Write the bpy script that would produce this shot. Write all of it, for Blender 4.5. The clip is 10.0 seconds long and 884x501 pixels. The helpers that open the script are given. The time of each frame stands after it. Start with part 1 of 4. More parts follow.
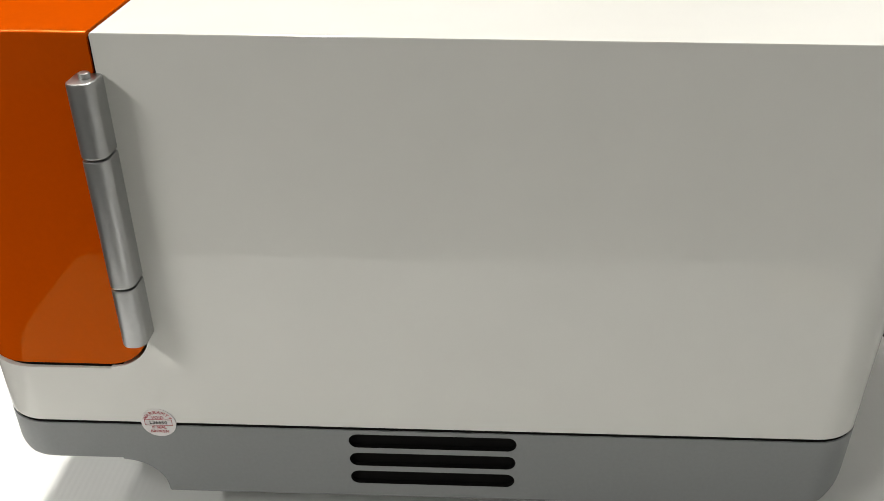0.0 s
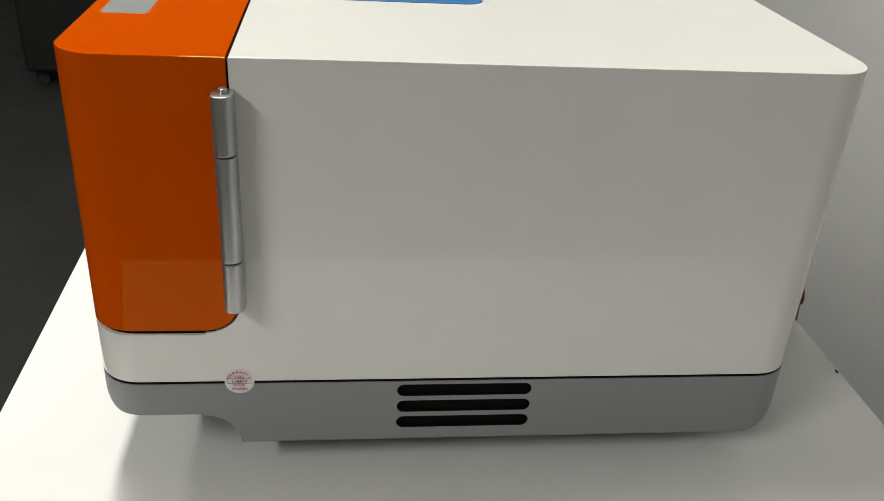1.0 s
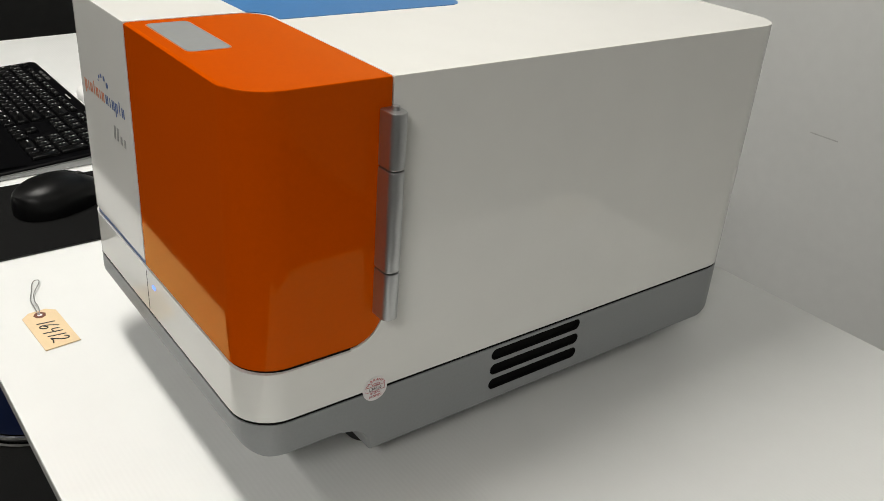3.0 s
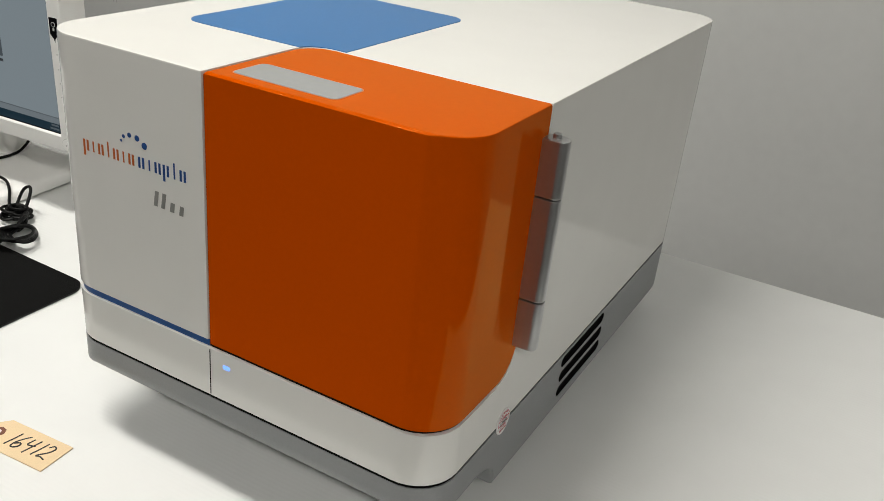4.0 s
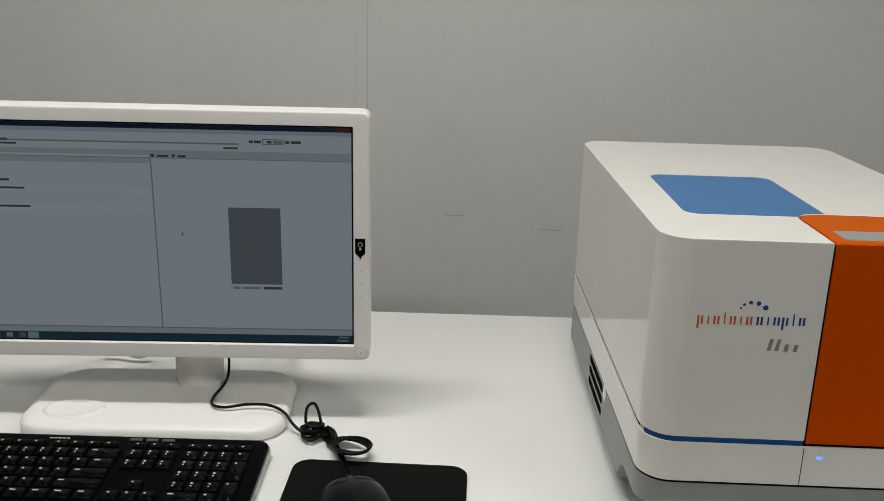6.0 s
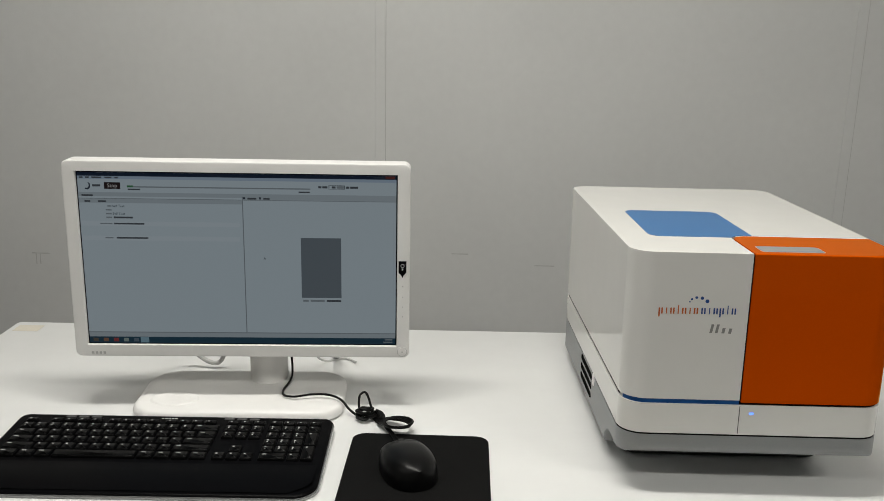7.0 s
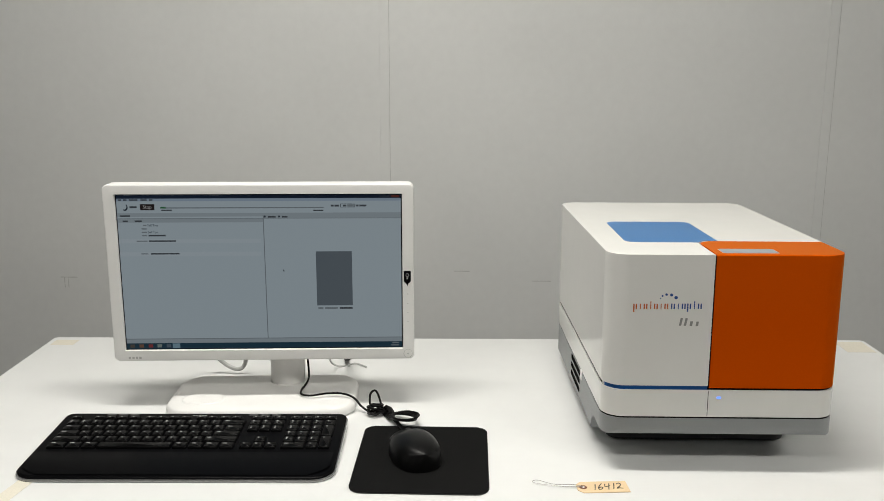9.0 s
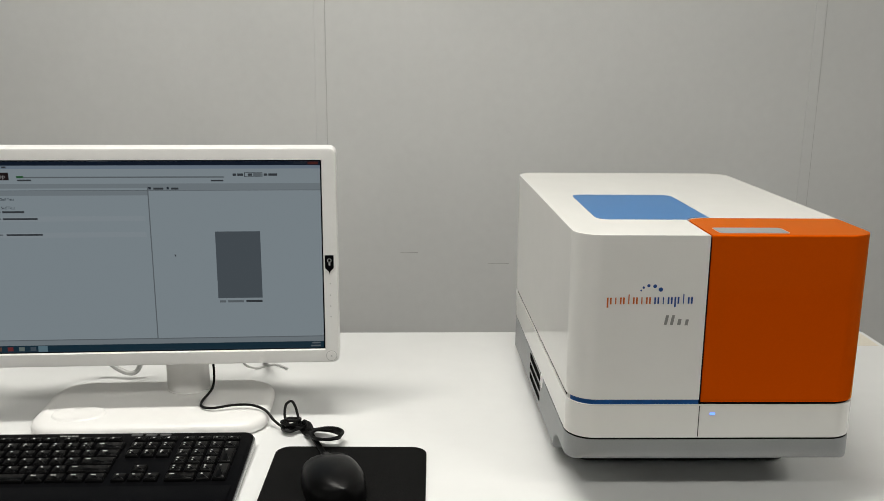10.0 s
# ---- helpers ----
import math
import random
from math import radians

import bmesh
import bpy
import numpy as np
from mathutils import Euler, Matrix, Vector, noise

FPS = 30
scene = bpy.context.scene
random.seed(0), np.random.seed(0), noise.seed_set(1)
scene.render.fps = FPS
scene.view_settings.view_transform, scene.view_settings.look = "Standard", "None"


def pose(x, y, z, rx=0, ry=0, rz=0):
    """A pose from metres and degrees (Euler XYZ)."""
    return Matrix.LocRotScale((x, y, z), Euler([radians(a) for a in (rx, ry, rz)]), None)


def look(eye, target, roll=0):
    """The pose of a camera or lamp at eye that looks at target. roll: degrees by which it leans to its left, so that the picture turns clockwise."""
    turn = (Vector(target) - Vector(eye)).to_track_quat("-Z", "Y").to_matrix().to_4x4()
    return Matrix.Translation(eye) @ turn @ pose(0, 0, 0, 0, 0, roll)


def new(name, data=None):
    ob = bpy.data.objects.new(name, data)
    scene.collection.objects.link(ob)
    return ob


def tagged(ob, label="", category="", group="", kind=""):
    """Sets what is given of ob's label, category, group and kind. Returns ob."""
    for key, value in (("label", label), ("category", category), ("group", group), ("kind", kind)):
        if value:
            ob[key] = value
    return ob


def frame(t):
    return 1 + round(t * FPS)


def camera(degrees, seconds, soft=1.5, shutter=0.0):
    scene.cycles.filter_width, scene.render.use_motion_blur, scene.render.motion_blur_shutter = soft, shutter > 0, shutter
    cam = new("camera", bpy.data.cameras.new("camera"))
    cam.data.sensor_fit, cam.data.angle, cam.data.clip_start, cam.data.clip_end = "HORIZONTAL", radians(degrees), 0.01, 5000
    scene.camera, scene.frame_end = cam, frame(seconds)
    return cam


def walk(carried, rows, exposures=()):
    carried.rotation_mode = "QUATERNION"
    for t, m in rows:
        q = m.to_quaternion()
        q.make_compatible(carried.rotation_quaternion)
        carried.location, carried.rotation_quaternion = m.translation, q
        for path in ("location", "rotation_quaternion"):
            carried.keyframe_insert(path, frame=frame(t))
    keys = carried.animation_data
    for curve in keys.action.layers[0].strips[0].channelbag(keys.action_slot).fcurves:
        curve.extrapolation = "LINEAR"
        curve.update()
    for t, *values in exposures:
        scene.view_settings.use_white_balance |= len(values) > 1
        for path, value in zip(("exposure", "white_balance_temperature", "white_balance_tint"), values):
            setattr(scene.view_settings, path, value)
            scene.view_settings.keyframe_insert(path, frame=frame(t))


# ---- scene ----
cam = camera(53.2, 10.0, soft=0.65)
PATH = [
    (0, (0.596, 0.293, 0.452), (-1.123, 0.218, -0.569), -0.9),
    (0.5, (0.66, 0.204, 0.473), (-1.082, 0.334, -0.5), 0.9),
    (1, (0.726, 0.182, 0.487), (-1.02, 0.388, -0.467), 2.5),
    (1.5, (0.751, 0.197, 0.498), (-1.0, 0.394, -0.447), 2.8),
    (2, (0.741, 0.122, 0.484), (-0.986, 0.514, -0.445), 2.9),
    (2.5, (0.72, -0.08, 0.486), (-0.84, 0.778, -0.426), 3.3),
    (2.7, (0.696, -0.138, 0.497), (-0.793, 0.825, -0.427), 3.5),
    (3.8, (0.448, -0.344, 0.49), (-0.548, 1.131, -0.422), 4.6),
    (4, (0.385, -0.398, 0.492), (-0.44, 1.185, -0.41), 5.4),
    (4.5, (0.206, -0.573, 0.507), (-0.297, 1.178, -0.318), 4.2),
    (5, (0.027, -0.619, 0.493), (-0.33, 1.218, -0.213), 2.7),
    (5.5, (-0.159, -0.637, 0.514), (-0.425, 1.235, -0.138), 1.6),
    (6, (-0.332, -0.761, 0.552), (-0.38, 1.146, -0.048), 1.5),
    (6.2, (-0.384, -0.846, 0.546), (-0.371, 1.079, 0.003), 2.0),
    (7.3, (-0.377, -1.131, 0.604), (-0.421, 0.812, 0.133), 0.8),
    (7.5, (-0.375, -1.167, 0.602), (-0.431, 0.78, 0.145), 0.6),
    (8, (-0.363, -1.208, 0.591), (-0.43, 0.741, 0.145), 0.2),
    (8.5, (-0.386, -1.224, 0.597), (-0.414, 0.729, 0.166), 0.5),
    (9, (-0.367, -1.23, 0.599), (-0.405, 0.726, 0.18), 0.1),
    (9.5, (-0.345, -1.185, 0.57), (-0.372, 0.764, 0.12), 0.2),
    (10, (-0.326, -0.957, 0.543), (-0.28, 0.987, 0.076), 0.5),
]
EXPOSURES = [(0, 0.44), (0.5, 0.25), (1.0, 0.14), (1.5, 0.12), (2.0, 0.09), (2.7, 0.04), (3.8, -0.02), (4.5, -0.14), (5.2, -0.34), (6.0, -0.44), (6.3, -0.46), (7.4, -0.07), (8.0, -0.02), (9.0, 0.02), (10, -0.05)]
walk(cam, [(t, look(eye, target, roll)) for t, eye, target, roll in PATH], EXPOSURES)

# ---- world, light and exposure ----
world = bpy.data.worlds.new("world")
scene.world = world
world.use_nodes = True
world.node_tree.nodes["Background"].inputs["Color"].default_value = (0.55, 0.6, 0.65, 1)
world.node_tree.nodes["Background"].inputs["Strength"].default_value = 0.05

FLOOR_Z = -0.74      # the bench top is z = 0
CEIL_Z = 1.95
WALL_Y = 1.25


def lamp(x, y, sx, sy, power):
    data = bpy.data.lights.new("troffer_lamp", "AREA")
    data.shape, data.size, data.size_y, data.energy = "RECTANGLE", sx, sy, power
    data.color = (1.0, 0.975, 0.905)
    ob = new("troffer_lamp", data)
    ob.matrix_world = pose(x, y, CEIL_Z - 0.06)
    return ob


LAMPS = [(-0.6, -0.10, 1.2, 0.2, 31), (1.70, -1.60, 1.2, 0.2, 36), (-0.9, -1.6, 1.2, 0.2, 7), (-2.9, -1.6, 1.2, 0.2, 8)]
for row in LAMPS:
    lamp(*row)


# ---- materials ----
def material(name, colour, rough=0.5, metal=0.0, grain=0.0, grain_scale=60.0, bump=0.0, bump_scale=200.0,
             rough_var=0.0, spec=0.5, blotch=0.0, random_value=0.0):
    m = bpy.data.materials.new(name)
    m.use_nodes = True
    nt = m.node_tree
    b = nt.nodes["Principled BSDF"]
    b.inputs["Base Color"].default_value = (*colour, 1)
    b.inputs["Roughness"].default_value = rough
    b.inputs["Metallic"].default_value = metal
    b.inputs["Specular IOR Level"].default_value = spec
    tc = nt.nodes.new("ShaderNodeTexCoord")

    def noise_tex(scale, detail=4.0):
        n = nt.nodes.new("ShaderNodeTexNoise")
        n.inputs["Scale"].default_value, n.inputs["Detail"].default_value = scale, detail
        nt.links.new(tc.outputs["Object"], n.inputs["Vector"])
        return n

    def mult(value_socket, amount, colour_socket):
        """Multiplies the colour by 1 +- amount."""
        r = nt.nodes.new("ShaderNodeMapRange")
        r.inputs["From Min"].default_value, r.inputs["From Max"].default_value = 0.25, 0.75
        r.inputs["To Min"].default_value, r.inputs["To Max"].default_value = 1 - amount, 1 + amount
        nt.links.new(value_socket, r.inputs["Value"])
        mix = nt.nodes.new("ShaderNodeVectorMath")
        mix.operation = "MULTIPLY"
        nt.links.new(colour_socket, mix.inputs[0])
        nt.links.new(r.outputs[0], mix.inputs[1])
        return mix.outputs[0]

    rgb = nt.nodes.new("ShaderNodeRGB")
    rgb.outputs[0].default_value = (*colour, 1)
    out = rgb.outputs[0]
    if grain:
        out = mult(noise_tex(grain_scale).outputs["Fac"], grain, out)
    if blotch:
        out = mult(noise_tex(3.0, 2.0).outputs["Fac"], blotch, out)
    if random_value:
        info = nt.nodes.new("ShaderNodeObjectInfo")
        out = mult(info.outputs["Random"], random_value, out)
    nt.links.new(out, b.inputs["Base Color"])
    if rough_var:
        r = nt.nodes.new("ShaderNodeMapRange")
        r.inputs["To Min"].default_value = max(0.02, rough - rough_var)
        r.inputs["To Max"].default_value = min(1, rough + rough_var)
        nt.links.new(noise_tex(14.0, 6.0).outputs["Fac"], r.inputs["Value"])
        nt.links.new(r.outputs[0], b.inputs["Roughness"])
    if bump:
        bp = nt.nodes.new("ShaderNodeBump")
        bp.inputs["Strength"].default_value, bp.inputs["Distance"].default_value = bump, 0.001
        nt.links.new(noise_tex(bump_scale, 3.0).outputs["Fac"], bp.inputs["Height"])
        nt.links.new(bp.outputs[0], b.inputs["Normal"])
    return m


def glowing(name, colour, strength):
    m = bpy.data.materials.new(name)
    m.use_nodes = True
    b = m.node_tree.nodes["Principled BSDF"]
    b.inputs["Base Color"].default_value = (0.008, 0.008, 0.009, 1)
    b.inputs["Roughness"].default_value = 0.45
    b.inputs["Specular IOR Level"].default_value = 0.12
    b.inputs["Emission Color"].default_value = (*colour, 1)
    b.inputs["Emission Strength"].default_value = strength
    return m


def lacquer(name, colour, gloss_colour, rough):
    """Pigmented lacquer: a matt pigment under a tinted gloss that grows with the Fresnel angle."""
    m = material(name, colour, 0.9, grain=0.02, grain_scale=300, blotch=0.015, spec=0.0)
    nt = m.node_tree
    gloss = nt.nodes.new("ShaderNodeBsdfGlossy")
    gloss.inputs["Color"].default_value = (*gloss_colour, 1)
    gloss.inputs["Roughness"].default_value = rough
    fresnel = nt.nodes.new("ShaderNodeFresnel")
    fresnel.inputs["IOR"].default_value = 1.38
    mix = nt.nodes.new("ShaderNodeMixShader")
    nt.links.new(fresnel.outputs[0], mix.inputs[0])
    nt.links.new(nt.nodes["Principled BSDF"].outputs[0], mix.inputs[1])
    nt.links.new(gloss.outputs[0], mix.inputs[2])
    nt.links.new(mix.outputs[0], nt.nodes["Material Output"].inputs["Surface"])
    return m


WHITE_SHELL = material("white_shell", (0.80, 0.795, 0.765), 0.06, grain=0.012, grain_scale=25, rough_var=0.015, spec=0.5, blotch=0.015)
ORANGE = lacquer("orange_lacquer", (0.59, 0.075, 0.0), (1.0, 0.66, 0.2), 0.045)
GREY_BASE = material("grey_base", (0.255, 0.265, 0.27), 0.42, grain=0.03, grain_scale=400, bump=0.12, bump_scale=1500, rough_var=0.05)
BLUE_PANEL = material("blue_panel", (0.048, 0.168, 0.39), 0.35, spec=0.15, grain=0.02, grain_scale=200, bump=0.05, bump_scale=1200)
BLUE_TRIM = material("blue_trim", (0.01, 0.085, 0.30), 0.3, grain=0.03)
SILVER = material("silver_metal", (0.50, 0.505, 0.51), 0.34, metal=0.92, grain=0.03, grain_scale=300, rough_var=0.06)
INLAY = material("grey_inlay", (0.31, 0.32, 0.325), 0.12, grain=0.02, grain_scale=200)
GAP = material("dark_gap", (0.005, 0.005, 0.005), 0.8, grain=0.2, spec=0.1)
RUBBER = material("black_rubber", (0.02, 0.02, 0.02), 0.7, grain=0.1)
STICKER = material("sticker_paper", (0.78, 0.76, 0.76), 0.35, grain=0.03, grain_scale=500)
RED_INK = material("red_ink", (0.45, 0.03, 0.05), 0.5, grain=0.05)
BLACK_INK = material("black_ink", (0.015, 0.015, 0.015), 0.5, grain=0.1)
LOGO_ORANGE = material("logo_orange", (0.55, 0.13, 0.02), 0.35, grain=0.03)
LOGO_BLUE = material("logo_blue", (0.015, 0.07, 0.26), 0.35, grain=0.03)
LOGO_GREY = material("logo_grey", (0.26, 0.26, 0.25), 0.3, grain=0.03)
LED = glowing("led_glow", (0.13, 0.27, 1.0), 2.2)
MON_WHITE = material("monitor_white", (0.82, 0.815, 0.80), 0.34, grain=0.012, grain_scale=60, bump=0.08, bump_scale=1400, rough_var=0.05)
BLACK_PLASTIC = material("black_plastic", (0.0025, 0.0025, 0.003), 0.3, spec=0.035, grain=0.15, grain_scale=80, bump=0.06, bump_scale=1500, rough_var=0.06)
KEY_BLACK = material("key_black", (0.0016, 0.0016, 0.0018), 0.30, spec=0.08, grain=0.12, grain_scale=200, bump=0.1, bump_scale=2500, random_value=0.25)
MOUSE_BLACK = material("mouse_black", (0.003, 0.003, 0.0032), 0.33, spec=0.2, grain=0.15, bump=0.1, bump_scale=1800, rough_var=0.06)
CABLE_BLACK = material("cable_black", (0.003, 0.003, 0.003), 0.45, spec=0.15, grain=0.1)
CABLE_RED = material("cable_red", (0.25, 0.012, 0.015), 0.45, grain=0.05)
CABLE_GREY = material("cable_grey", (0.5, 0.5, 0.49), 0.45, grain=0.05)
MEDIA_GREY = material("media_grey", (0.07, 0.07, 0.07), 0.35, grain=0.1)
KEY_MARK = material("key_mark", (0.5, 0.5, 0.5), 0.5, grain=0.05)
CLEAR_RIM = material("clear_rim", (0.28, 0.285, 0.285), 0.12, metal=0.6, grain=0.03)
PAD = material("mouse_pad_cloth", (0.005, 0.005, 0.005), 0.9, grain=0.5, grain_scale=900, bump=0.6, bump_scale=2500, spec=0.12, blotch=0.25)
TAG_PAPER = material("manila_paper", (0.76, 0.58, 0.36), 0.75, grain=0.05, grain_scale=700, bump=0.2, bump_scale=1500, blotch=0.04)
TAG_RING = material("brown_fibre", (0.17, 0.06, 0.035), 0.7, grain=0.15, grain_scale=900)
WIRE = material("steel_wire", (0.35, 0.34, 0.33), 0.35, metal=0.8, grain=0.05)
TAPE = material("masking_tape", (0.76, 0.72, 0.62), 0.6, grain=0.05, grain_scale=300, bump=0.2, bump_scale=800)
WALL_PAINT = material("grey_wall_paint", (0.635, 0.64, 0.63), 0.55, grain=0.02, grain_scale=40, bump=0.15, bump_scale=300, blotch=0.03)
# grey of the unseen walls, lowered so less light bounces onto the fronts
PLAIN_WALL = material("toned_down_wall_paint", (0.32, 0.32, 0.31), 0.7, grain=0.02, grain_scale=8, bump=0.1, bump_scale=300)
MARK = material("wall_scuff", (0.47, 0.47, 0.46), 0.7, grain=0.2)
CEILING = material("ceiling_tile", (0.75, 0.74, 0.71), 0.9, grain=0.06, grain_scale=120, bump=0.3, bump_scale=300)
FLOOR = material("charcoal_floor", (0.02, 0.02, 0.0195), 0.6, spec=0.3, grain=0.6, grain_scale=350, bump=0.3, bump_scale=400, rough_var=0.12, blotch=0.15)
TABLE_EDGE = material("table_edge", (0.45, 0.45, 0.45), 0.5, grain=0.1, grain_scale=60, bump=0.2, bump_scale=200)
TABLE_LEG = material("table_leg", (0.2, 0.2, 0.21), 0.4, metal=0.6, grain=0.05)
NAVY = material("navy_vinyl", (0.01, 0.02, 0.075), 0.4, grain=0.1, grain_scale=60, bump=0.1, bump_scale=500)
CHROME = material("chrome", (0.7, 0.7, 0.7), 0.12, metal=1.0, grain=0.02)
DARK_CASE = material("dark_case", (0.012, 0.012, 0.012), 0.4, grain=0.2, grain_scale=30, bump=0.1, bump_scale=200)
DIFFUSER = glowing("lamp_diffuser", (1.0, 0.965, 0.9), 6.0)


def sheet_material():
    """White fluted plastic sheet: fine ribs along x, 4.4 mm apart."""
    m = material("white_fluted_sheet", (0.765, 0.772, 0.765), 0.33, grain=0.015, grain_scale=20, rough_var=0.06, blotch=0.02)
    nt = m.node_tree
    tc = nt.nodes.new("ShaderNodeTexCoord")
    w = nt.nodes.new("ShaderNodeTexWave")
    w.bands_direction = "Y"
    w.inputs["Scale"].default_value = 1 / 0.0044 * 2 * math.pi / 20
    w.inputs["Distortion"].default_value = 1.2
    w.inputs["Detail"].default_value = 2.0
    w.inputs["Detail Scale"].default_value = 0.4
    bp = nt.nodes.new("ShaderNodeBump")
    bp.inputs["Strength"].default_value, bp.inputs["Distance"].default_value = 0.065, 0.0006
    nt.links.new(tc.outputs["Object"], w.inputs["Vector"])
    nt.links.new(w.outputs["Fac"], bp.inputs["Height"])
    nt.links.new(bp.outputs[0], nt.nodes["Principled BSDF"].inputs["Normal"])
    return m


SHEET = sheet_material()


# ---- building helpers ----
def finish(bm, smooth_angle=40):
    bmesh.ops.recalc_face_normals(bm, faces=bm.faces)
    for f in bm.faces:
        f.smooth = smooth_angle > 0
    for e in bm.edges:
        if len(e.link_faces) == 2 and e.calc_face_angle(0) > radians(smooth_angle):
            e.smooth = False


def part(name, bm, mat, parent=None, label="", smooth_angle=40):
    finish(bm, smooth_angle)
    me = bpy.data.meshes.new(name)
    bm.to_mesh(me)
    bm.free()
    me.materials.append(mat)
    ob = new(name, me)
    ob.parent = parent
    if smooth_angle > 0 and len(me.polygons) > 30:
        even = ob.modifiers.new("even_normals", "WEIGHTED_NORMAL")
        even.keep_sharp, even.weight = True, 80
    return tagged(ob, label)


def thing(name, label, category, group="", kind="", at=None):
    ob = new(name)
    ob.empty_display_size = 0.02
    if at is not None:
        ob.matrix_world = at
    return tagged(ob, label, category, group, kind)


def shared(name, me, parent, m=None):
    """One more object on an existing mesh."""
    ob = new(name, me)
    ob.parent = parent
    if m is not None:
        ob.matrix_local = m
    return ob


def box(x0, x1, y0, y1, z0, z1, bevel=0.0, segments=2, bm=None):
    bm = bm or bmesh.new()
    made = bmesh.ops.create_cube(bm, size=1.0, matrix=Matrix.LocRotScale(
        ((x0 + x1) / 2, (y0 + y1) / 2, (z0 + z1) / 2), None, (x1 - x0, y1 - y0, z1 - z0)))
    if bevel:
        edges = list({e for v in made["verts"] for e in v.link_edges})
        bmesh.ops.bevel(bm, geom=edges, offset=bevel, segments=segments, affect="EDGES", profile=0.5)
    return bm


def rounded(x0, x1, y0, y1, r, n=8):
    """A rounded rectangle's outline, anticlockwise; r: one radius or four (x0y0, x1y0, x1y1, x0y1)."""
    rs = r if isinstance(r, (tuple, list)) else (r,) * 4
    pts = []
    for (cx, cy, sx, sy, a0), q in zip(((x0, y0, 1, 1, 180), (x1, y0, -1, 1, 270), (x1, y1, -1, -1, 0), (x0, y1, 1, -1, 90)), rs):
        if q <= 0:
            pts.append((cx, cy))
            continue
        for k in range(n + 1):
            a = radians(a0 + 90 * k / n)
            pts.append((cx + sx * q + q * math.cos(a), cy + sy * q + q * math.sin(a)))
    return pts


def stack(outlines, cap_bottom=True, cap_top=True, bm=None, axis="z"):
    """Joins outlines of equal length, each (points, height), into one closed skin."""
    bm = bm or bmesh.new()
    loops = []
    for pts, h in outlines:
        loop = []
        for i, (u, v) in enumerate(pts):
            w = h(u, v) if callable(h) else h
            loop.append(bm.verts.new((u, v, w) if axis == "z" else (u, w, v) if axis == "y" else (w, u, v)))
        loops.append(loop)
    for a, b in zip(loops, loops[1:]):
        n = len(a)
        for i in range(n):
            bm.faces.new((a[i], a[(i + 1) % n], b[(i + 1) % n], b[i]))
    if cap_bottom:
        bm.faces.new(loops[0][::-1])
    if cap_top:
        bm.faces.new(loops[-1])
    return bm


def inset_outline(pts, d):
    """An anticlockwise outline moved inwards by d."""
    out, n = [], len(pts)
    for i in range(n):
        p, a, b = Vector(pts[i]), Vector(pts[i - 1]), Vector(pts[(i + 1) % n])
        e1, e2 = (p - a), (b - p)
        if e1.length < 1e-9 or e2.length < 1e-9:
            out.append(tuple(p))
            continue
        e1, e2 = e1.normalized(), e2.normalized()
        n1, n2 = Vector((-e1.y, e1.x)), Vector((-e2.y, e2.x))
        m = (n1 + n2)
        m = m / max(0.3, m.length_squared / 2)
        out.append(tuple(p + m * d))
    return out


def slab(pts, z0, z1, edge=0.001, bm=None, axis="z"):
    """An outline pulled up from z0 to z1 with a rounded top and bottom edge."""
    ins = inset_outline(pts, edge)
    mid = inset_outline(pts, edge * 0.3)
    up = lambda h, d: (lambda u, v: h(u, v) + d) if callable(h) else h + d
    return stack([(ins, z0), (mid, up(z0, 0.3 * edge)), (pts, up(z0, edge)), (pts, up(z1, -edge)), (mid, up(z1, -0.3 * edge)), (ins, z1)], bm=bm, axis=axis)


def cylinder(r, z0, z1, n=24, x=0.0, y=0.0, edge=0.0008, bm=None, axis="z", ry=None):
    ry = ry or r
    pts = [(x + r * math.cos(2 * math.pi * k / n), y + ry * math.sin(2 * math.pi * k / n)) for k in range(n)]
    return slab(pts, z0, z1, edge, bm=bm, axis=axis)


def tube(points, r, n=8, steps=6, bm=None, closed=False):
    """A round cable through the points, smoothed."""
    bm = bm or bmesh.new()
    P = [Vector(p) for p in points]
    path = []
    m = len(P)
    for i in range(m if closed else m - 1):
        p0, p1, p2, p3 = (P[(i - 1) % m], P[i], P[(i + 1) % m], P[(i + 2) % m]) if closed else (P[max(i - 1, 0)], P[i], P[i + 1], P[min(i + 2, m - 1)])
        for k in range(steps):
            t = k / steps
            path.append(0.5 * ((2 * p1) + (p2 - p0) * t + (2 * p0 - 5 * p1 + 4 * p2 - p3) * t * t + (3 * p1 - p0 - 3 * p2 + p3) * t ** 3))
    if not closed:
        path.append(P[-1])
    rings, ref = [], None
    for i, p in enumerate(path):
        a = path[i - 1] if (i or closed) else p
        b = path[(i + 1) % len(path)] if (i + 1 < len(path) or closed) else p
        d = (b - a).normalized()
        if ref is None:
            ref = d.orthogonal().normalized()
        ref = (ref - d * ref.dot(d)).normalized()
        side = d.cross(ref)
        rings.append([bm.verts.new(p + (ref * math.cos(2 * math.pi * k / n) + side * math.sin(2 * math.pi * k / n)) * r) for k in range(n)])
    pairs = list(zip(rings, rings[1:])) + ([(rings[-1], rings[0])] if closed else [])
    for a, b in pairs:
        for k in range(n):
            bm.faces.new((a[k], a[(k + 1) % n], b[(k + 1) % n], b[k]))
    if not closed:
        bm.faces.new(rings[0][::-1])
        bm.faces.new(rings[-1])
    return bm


